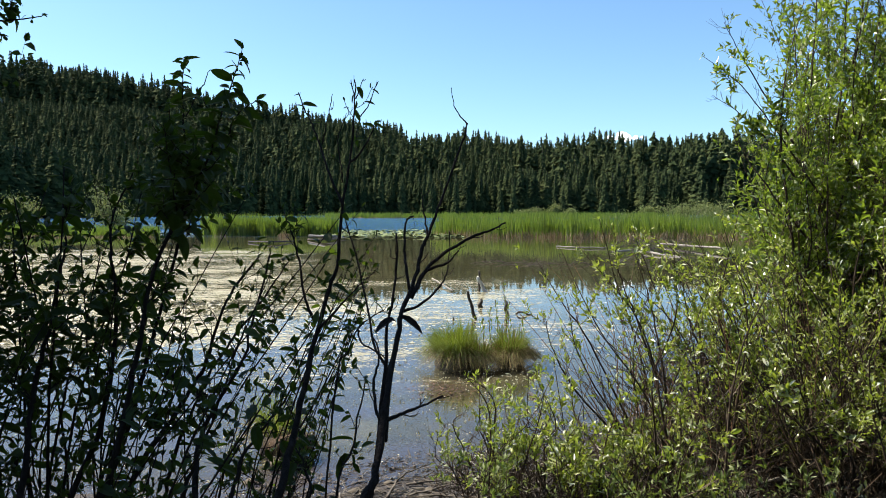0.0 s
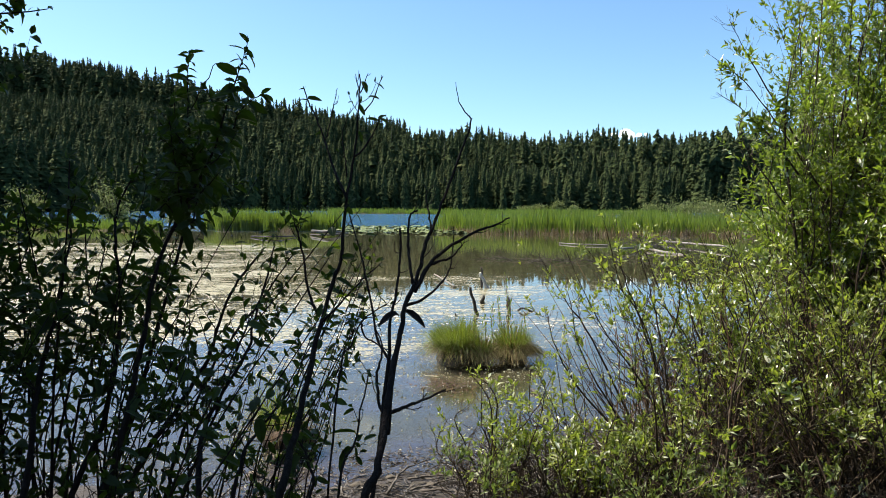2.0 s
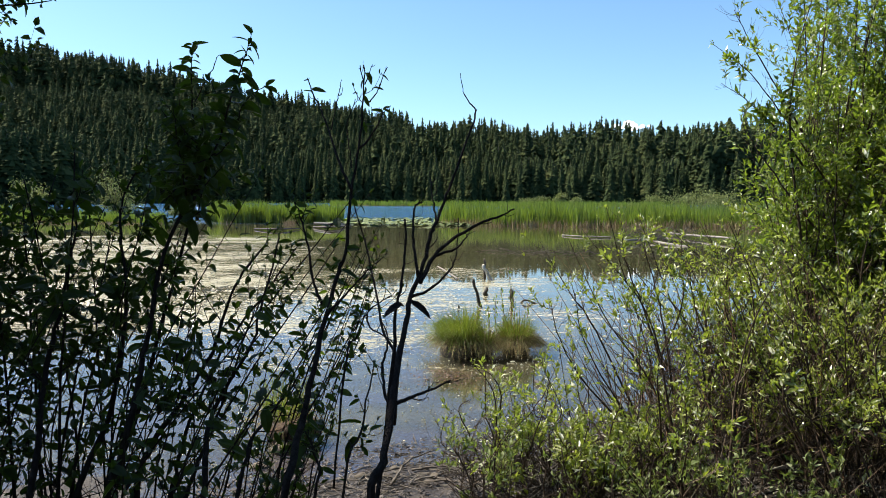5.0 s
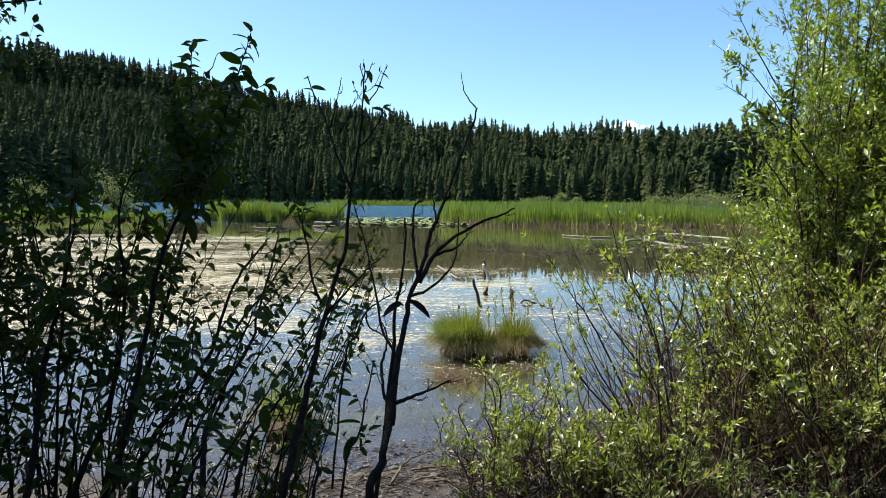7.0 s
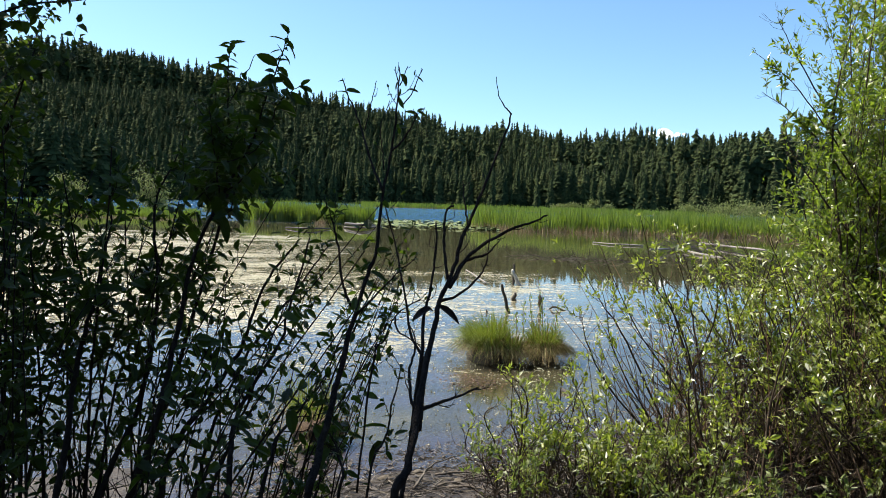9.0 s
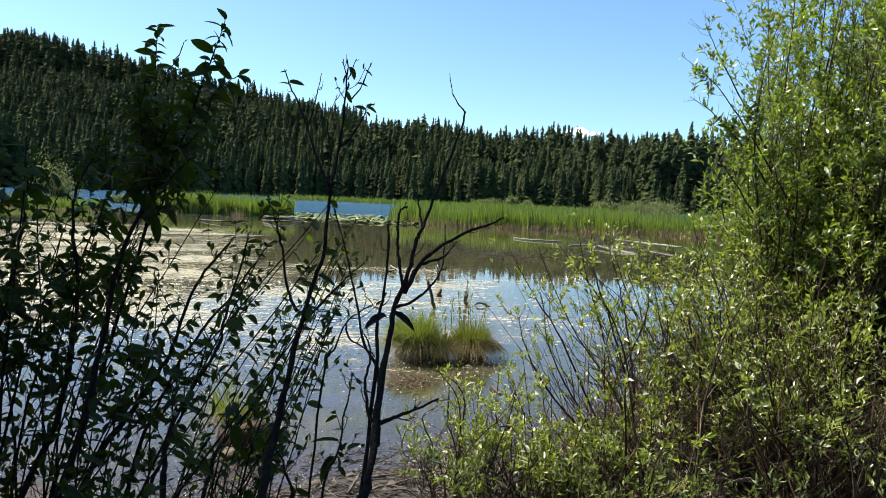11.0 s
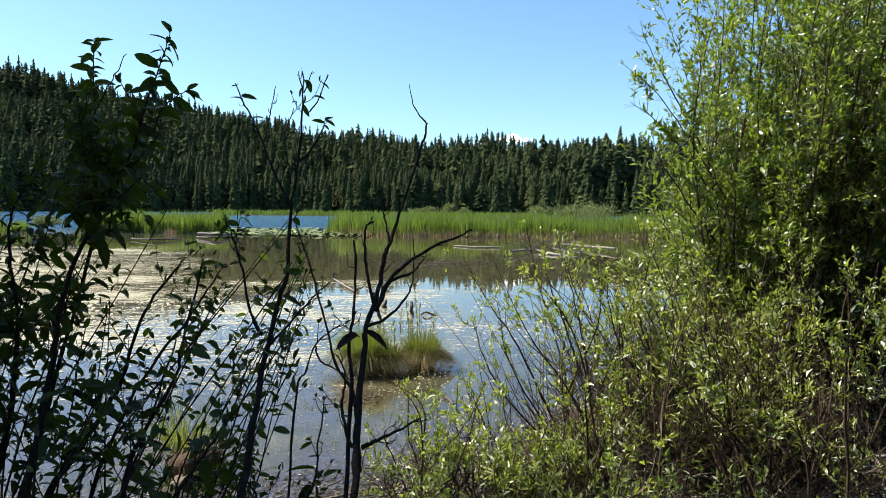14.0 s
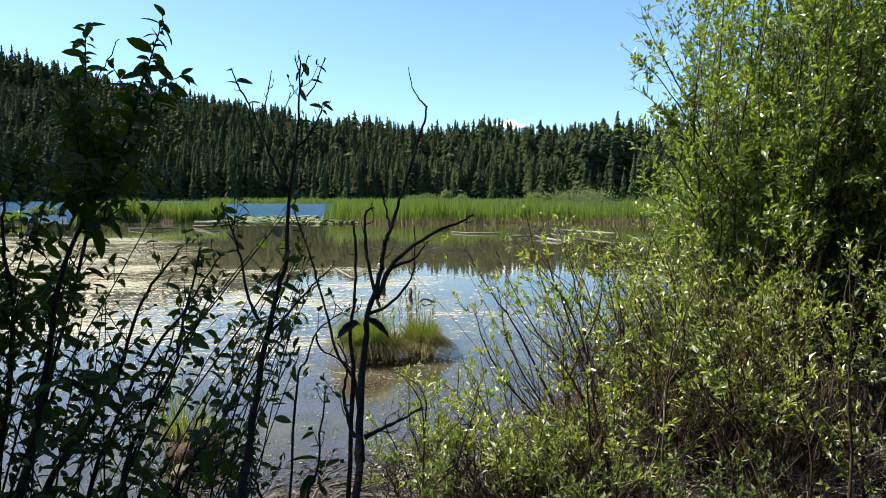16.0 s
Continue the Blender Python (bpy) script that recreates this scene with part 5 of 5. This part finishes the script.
dark.finish(near=(-0.6, 2.2, 1.9))

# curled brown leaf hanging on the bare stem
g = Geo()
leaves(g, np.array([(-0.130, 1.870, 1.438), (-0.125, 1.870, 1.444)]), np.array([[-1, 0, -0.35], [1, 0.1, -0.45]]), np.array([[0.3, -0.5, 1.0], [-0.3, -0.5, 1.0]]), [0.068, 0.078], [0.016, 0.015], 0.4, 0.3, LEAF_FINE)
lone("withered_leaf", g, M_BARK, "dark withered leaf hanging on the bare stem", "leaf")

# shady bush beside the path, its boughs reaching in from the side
side = Shrub("leafy_bush", "dense shady bush with round shade-darkened leaves beside the path", 131, M_BARK, M_LEAF_SHADED, M_LEAF_ONE, 0.06, 0.019, 120, LEAF_COARSE)
side.stem([(-2.9, 2.6, 0.12), (-2.75, 2.8, 1.2), (-2.5, 2.95, 2.2), (-2.1, 3.0, 2.5), (-1.699, 3.000, 2.561)], 0.02, 0.002, 26, 0.25, 0.45, 0.028)
q = side.q
for n in range(40):
    b = np.array([q.uniform(-4.2, -2.3), q.uniform(2.4, 4.0), 0.12])
    if b[0] > -0.78 * b[1] - 0.1:
        b[0] -= 0.8
    h = q.uniform(1.4, 3.3)
    lean = np.array([q.normal(0.05, 0.12), q.normal(0, 0.12)])
    side.stem([b, b + [lean[0] * h * 0.3, lean[1] * h * 0.3, h * 0.4], b + [lean[0] * h * 0.6, lean[1] * h * 0.6, h * 0.75], b + [lean[0] * h, lean[1] * h, h]], q.uniform(0.01, 0.022), 0.002, 30, 0.38, 0.2, 0.03, second=0.7, k=1.15)
side.finish(near=(-2, 3, 2.4))

# tall leafy tree added out of view to shade the dark shrub and bank
tree = Shrub("shade_tree", "unseen leafy tree added to shade the dark shrub", 137, M_BARK, M_LEAF_SHADED, M_LEAF_ONE, 0.09, 0.03, 0, LEAF_TINY)
tree.ob["category"] = "tree"
q = tree.q
for n in range(29):
    b = np.array([-4.3 + q.normal(0, 0.25), (2.9, 3.6)[n % 2] + q.normal(0, 0.15), 0.1])
    h = q.uniform(4.2, 7.0)
    lean = np.array([q.normal(0.23, 0.1), q.normal(0.0, 0.06)])
    tree.stem([b, b + [lean[0] * h * 0.3, lean[1] * h * 0.3, h * 0.4], b + [lean[0] * h * 0.6, lean[1] * h * 0.6, h * 0.75], b + [lean[0] * h, lean[1] * h, h]], q.uniform(0.02, 0.045), 0.004, 48, 0.6, 0.5, 0.05, second=0.8, k=1.35)
tree.finish()


# willows on the other side of the gap
def willow(label, seed, bases, count, height, lean, spread, singles, near, twigs=20, twig_len=0.36, gap=0.03, k=1.0, bare=0.15, leaders=(), bare_twigs=10, clump=-0.03, split=False, edge=-1.0, leaf_mat=M_WILLOW, hollow=False, outline=LEAF_COARSE):
    s = Shrub("willow_shrub", label, seed, M_BARK_TAN, leaf_mat, M_WILLOW_SHADED_ONE if leaf_mat is M_WILLOW_SHADED else M_WILLOW_ONE, 0.066, 0.0125, singles, outline)
    s.clump, s.split = clump, split
    q = s.q
    for n in range(count):
        b0 = np.array([*bases[n % len(bases)], 0.0])
        b = b0 + [*np.clip(q.normal(0, spread, 2), -1.3 * spread, 1.3 * spread), 0]
        if hollow and 0.42 < b[0] / b[1] < 0.52 and b[1] < 3.5:
            continue
        b[2] = float(land(b[0], b[1])) - 0.03
        h = q.uniform(*height)
        d = np.array([lean[0] + q.normal(0, lean[2]), lean[1] + q.normal(0, lean[2])])
        d[0] = max(d[0], edge * (1 if h < 3.1 else 0.2) if h > 1.6 else -1.0)
        p1 = b + [d[0] * h * 0.2, d[1] * h * 0.2, h * 0.35]
        p2 = b + [d[0] * h * 0.55, d[1] * h * 0.55, h * 0.7]
        p3 = b + [d[0] * h, d[1] * h, h]
        s.stem([b, p1 + q.normal(0, 0.045, 3), p2 + q.normal(0, 0.07, 3), p3], q.uniform(0.006, 0.014) * (h / 2) ** 0.5, 0.0016, twigs, twig_len, bare, gap, k, second=0.6, bare_twigs=bare_twigs)
    for p in leaders:
        s.stem(p, 0.007, 0.0014, 16, 0.2, 0.3, 0.013, k, second=0.5)
    s.finish(near)


willow("tall bright green willow shrub with small narrow leaves", 201, [(3.0, 4.5), (3.3, 4.9), (3.0, 5.3), (3.7, 4.7), (3.3, 5.7), (4.0, 5.5), (2.75, 5.0)], 84, (1.7, 4.0), (-0.04, -0.02, 0.13), 0.25, 200, (2.2, 4.5, 2.2), 36, 0.46, 0.0135, 0.85, edge=-0.06, clump=-0.02, leaf_mat=M_WILLOW_SHADED, outline=LEAF_TINY, leaders=(
    [(2.609, 4.800, 1.785), (2.288, 4.800, 2.247), (2.012, 4.800, 2.590), (1.759, 4.800, 2.779)],
    [(2.446, 4.800, 2.093), (2.206, 4.800, 2.476), (2.007, 4.800, 2.798), (1.896, 4.800, 3.005)],
    [(2.451, 4.800, 1.901), (2.173, 4.800, 2.247), (1.977, 4.800, 2.419), (1.829, 4.800, 2.514)],
    [(2.433, 4.700, 1.557), (2.160, 4.700, 1.899), (2.0, 4.700, 2.124), (1.93, 4.700, 2.330)]))
willow("upright willow shoots at the edge of the tall bright willow", 209, [(2.5, 4.75), (2.7, 4.5), (2.95, 4.7), (2.75, 5.0)], 30, (1.5, 2.5), (-0.04, 0.0, 0.08), 0.15, 0, None, 28, 0.36, 0.0135, 0.85, clump=-0.02, leaf_mat=M_WILLOW_SHADED, outline=LEAF_TINY)
willow("tall dense willow thicket behind the bright willow", 205, [(4.4, 6.2), (5.2, 6.6), (3.7, 6.8), (6.0, 6.0), (4.9, 7.6), (5.6, 5.0), (4.8, 4.2), (4.1, 5.9)], 72, (2.2, 4.6), (0, 0, 0.14), 0.45, 0, None, 40, 0.6, 0.026, 1.1, clump=-0.25, leaf_mat=M_WILLOW_SHADED, outline=LEAF_TINY)
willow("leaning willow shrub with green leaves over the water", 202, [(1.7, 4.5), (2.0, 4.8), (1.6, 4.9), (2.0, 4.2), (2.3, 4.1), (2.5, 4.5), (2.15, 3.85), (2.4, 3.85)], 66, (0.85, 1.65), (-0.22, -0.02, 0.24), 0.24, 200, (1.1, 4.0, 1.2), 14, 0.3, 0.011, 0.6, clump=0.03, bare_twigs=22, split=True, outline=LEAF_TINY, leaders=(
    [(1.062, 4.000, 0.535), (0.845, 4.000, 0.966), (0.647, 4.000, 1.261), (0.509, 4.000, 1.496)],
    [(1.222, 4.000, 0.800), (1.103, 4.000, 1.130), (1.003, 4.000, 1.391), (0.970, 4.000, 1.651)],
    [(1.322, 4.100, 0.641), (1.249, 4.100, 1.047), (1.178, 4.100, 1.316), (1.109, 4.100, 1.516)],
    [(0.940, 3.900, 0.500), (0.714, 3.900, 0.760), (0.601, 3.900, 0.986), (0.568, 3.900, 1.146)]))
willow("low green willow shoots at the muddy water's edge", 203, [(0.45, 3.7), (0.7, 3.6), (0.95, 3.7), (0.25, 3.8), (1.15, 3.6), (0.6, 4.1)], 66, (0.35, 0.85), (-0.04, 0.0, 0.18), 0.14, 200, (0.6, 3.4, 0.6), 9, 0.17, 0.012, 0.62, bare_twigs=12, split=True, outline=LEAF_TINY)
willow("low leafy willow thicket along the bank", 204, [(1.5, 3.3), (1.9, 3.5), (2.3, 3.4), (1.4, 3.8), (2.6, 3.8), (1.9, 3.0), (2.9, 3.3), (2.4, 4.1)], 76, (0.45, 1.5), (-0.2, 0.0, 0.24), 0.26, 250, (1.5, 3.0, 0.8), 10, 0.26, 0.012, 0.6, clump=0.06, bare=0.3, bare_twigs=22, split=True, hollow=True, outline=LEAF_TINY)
willow("low grey-green willow shoots at the foot of the bank", 206, [(0.6, 3.0), (0.95, 3.1), (1.3, 3.0), (1.65, 2.9), (0.35, 3.3), (1.1, 3.35)], 44, (0.25, 0.6), (-0.05, 0.0, 0.25), 0.16, 0, None, 8, 0.16, 0.015, 0.6, bare=0.2, bare_twigs=12, outline=LEAF_TINY, split=True, leaf_mat=M_WILLOW_PALE)

willow("upright leafy willow shoots in the middle of the thicket", 207, [(1.8, 4.3), (2.1, 4.6), (2.4, 4.9), (2.0, 4.0), (2.35, 4.25)], 34, (0.6, 1.2), (-0.25, -0.05, 0.2), 0.2, 0, None, 11, 0.24, 0.012, 0.62, clump=0.04, bare=0.2, bare_twigs=16, outline=LEAF_TINY)
willow("tall willow with a dense shade-darkened crown behind the bright willow", 208, [(3.7, 5.3), (4.2, 5.1), (4.0, 5.8), (4.6, 5.6)], 34, (2.8, 4.5), (-0.02, -0.02, 0.12), 0.3, 0, None, 42, 0.5, 0.022, 0.95, clump=-0.2, edge=-0.05, leaf_mat=M_WILLOW_SHADED, outline=LEAF_TINY)

# dead red twigs among the willows
g = Geo()
q = np.random.default_rng(77)
for _ in range(190):
    b = np.array([q.uniform(1.1, 3.4), q.uniform(3.3, 5.2), 0.1])
    h = q.uniform(0.5, 1.3)
    t = b + [q.normal(-0.25, 0.3) * h, q.normal(0, 0.3) * h, h]
    tube(g, curve([b, (b + t) / 2 + q.normal(0, 0.04, 3), t], 3), 0.004, 0.001, 4)
lone("dead_red_twigs", g, M_RED, "reddish dead twigs standing among the willows", "twigs", kind="stuff")

# bleached dead sticks lying and leaning under the willows
def dead_branch(a, b, r):
    g = Geo()
    a, b = np.array(a), np.array(b)
    line = curve([a, (a + b) / 2 + q.normal(0, 0.05, 3), b], 4, 0.006, q)
    tube(g, line, r, r * 0.5, 6, 1, 0.15, q)
    for _ in range(int(q.integers(1, 4))):
        p = line[int(q.integers(2, len(line) - 2))]
        d = unit(b - a) * 0.12 + q.normal(0, 0.09, 3)
        tube(g, curve([p, p + d * 0.6, p + d + [0, 0, 0.02]], 3), r * 0.5, r * 0.2, 4)
    lone("dead_branch", g, M_DEAD, "bleached dead branch lying under the willows", "branch", "dead branches under the willows", smooth=True)


for n in range(46):
    x, y = q.uniform(1.3, 3.4), q.uniform(2.9, 5.0)
    if y > shore(x) - 0.5:
        continue
    L, a = q.uniform(0.3, 1.1), q.normal(0, 0.6)
    z0, z1 = float(land(x, y)) + 0.02, abs(q.normal(0, 0.25))
    dead_branch((x, y, z0), (x + L * math.cos(a), y + L * math.sin(a), z0 + z1), q.uniform(0.005, 0.013))

for n in range(34):
    x, y = q.uniform(1.35, 2.3), q.uniform(3.4, 4.5)
    L, a = q.uniform(0.35, 0.9), q.normal(-0.1, 0.35)
    z0 = float(land(x, y)) + q.uniform(0.01, 0.1)
    dead_branch((x, y, z0), (x + L * math.cos(a), y + L * math.sin(a), z0 + q.uniform(-0.02, 0.12)), q.uniform(0.004, 0.011))

# fallen twigs and leaf litter on the bank
g = Geo()
for _ in range(4200):
    x = q.uniform(0.2, 4.5)
    y = q.uniform(2.2, 6.0)
    if y > shore(x) + 0.1:
        continue
    a, L = q.uniform(0, 3.14), q.uniform(0.1, 0.6)
    z = float(land(x, y)) + 0.01
    d = np.array([math.cos(a), math.sin(a), 0]) * L / 2
    c = np.array([x, y, z + abs(q.normal(0, 0.05))])
    tube(g, [c - d, c + q.normal(0, 0.02, 3), c + d + [0, 0, q.uniform(0, 0.08)]], q.uniform(0.002, 0.007), 0.001, 4)
lone("fallen_twigs", g, M_TWIG, "litter of grey fallen twigs under the willows", "twigs", kind="stuff")
g = Geo()
n = 2500
x = q.uniform(-1.6, 1.2, n)
y = shore(x) - q.uniform(-0.5, 1.6, n)
z = np.maximum(land(x, y), 0.0) + 0.008
leaves(g, np.column_stack([x, y, z]), np.column_stack([q.normal(0, 1, n), q.normal(0, 1, n), np.zeros(n)]), np.column_stack([q.normal(0, 0.3, n), q.normal(0, 0.3, n), np.ones(n)]), q.uniform(0.02, 0.06, n), q.uniform(0.005, 0.014, n))
lone("leaf_litter", g, M_WETWOOD, "brown dead leaves and bark bits on the mud", "leaf litter", kind="stuff")

g = Geo()
for _ in range(650):
    x = q.uniform(-1.4, 0.9)
    y = float(shore(x)) + q.normal(-0.25, 0.3)
    z = max(float(land(x, y)), 0.0) + 0.006
    a, L = q.normal(0.1, 0.7), q.uniform(0.03, 0.26)
    d = np.array([math.cos(a), math.sin(a), 0]) * L / 2
    c = np.array([x, y, z])
    tube(g, [c - d, c + q.normal(0, 0.008, 3) + [0, 0, 0.008], c + d], q.uniform(0.0015, 0.005), 0.001, 4)
lone("shore_debris", g, M_BRANCH, "broken twigs washed up along the muddy waterline", "debris", kind="stuff")
for n in range(16):
    x = q.uniform(-0.9, 0.35)
    y = float(shore(x)) + q.normal(-0.15, 0.2)
    s = q.uniform(0.012, 0.035)
    boulder("pebble", "small brown pebble on the muddy shore", (x, y, max(float(land(x, y)), 0) + s * 0.2), (s * q.uniform(1, 1.5), s, s * 0.6), 900 + n)
for n in range(7):
    x = q.uniform(-0.9, 0.3)
    y = float(shore(x)) + q.normal(-0.2, 0.2)
    z = max(float(land(x, y)), 0) + 0.012
    a, L = q.normal(0.2, 0.6), q.uniform(0.25, 0.6)
    g = Geo()
    p0 = np.array([x, y, z])
    p1 = p0 + [L * math.cos(a), L * math.sin(a), q.uniform(0, 0.03)]
    tube(g, curve([p0, (p0 + p1) / 2 + q.normal(0, 0.02, 3), p1], 5, 0.003, q), q.uniform(0.006, 0.012), 0.003, 6, 1, 0.15, q)
    lone("fallen_stick", g, M_BRANCH, "thin grey stick lying on the mud", "stick", "sticks on the shore", smooth=True)
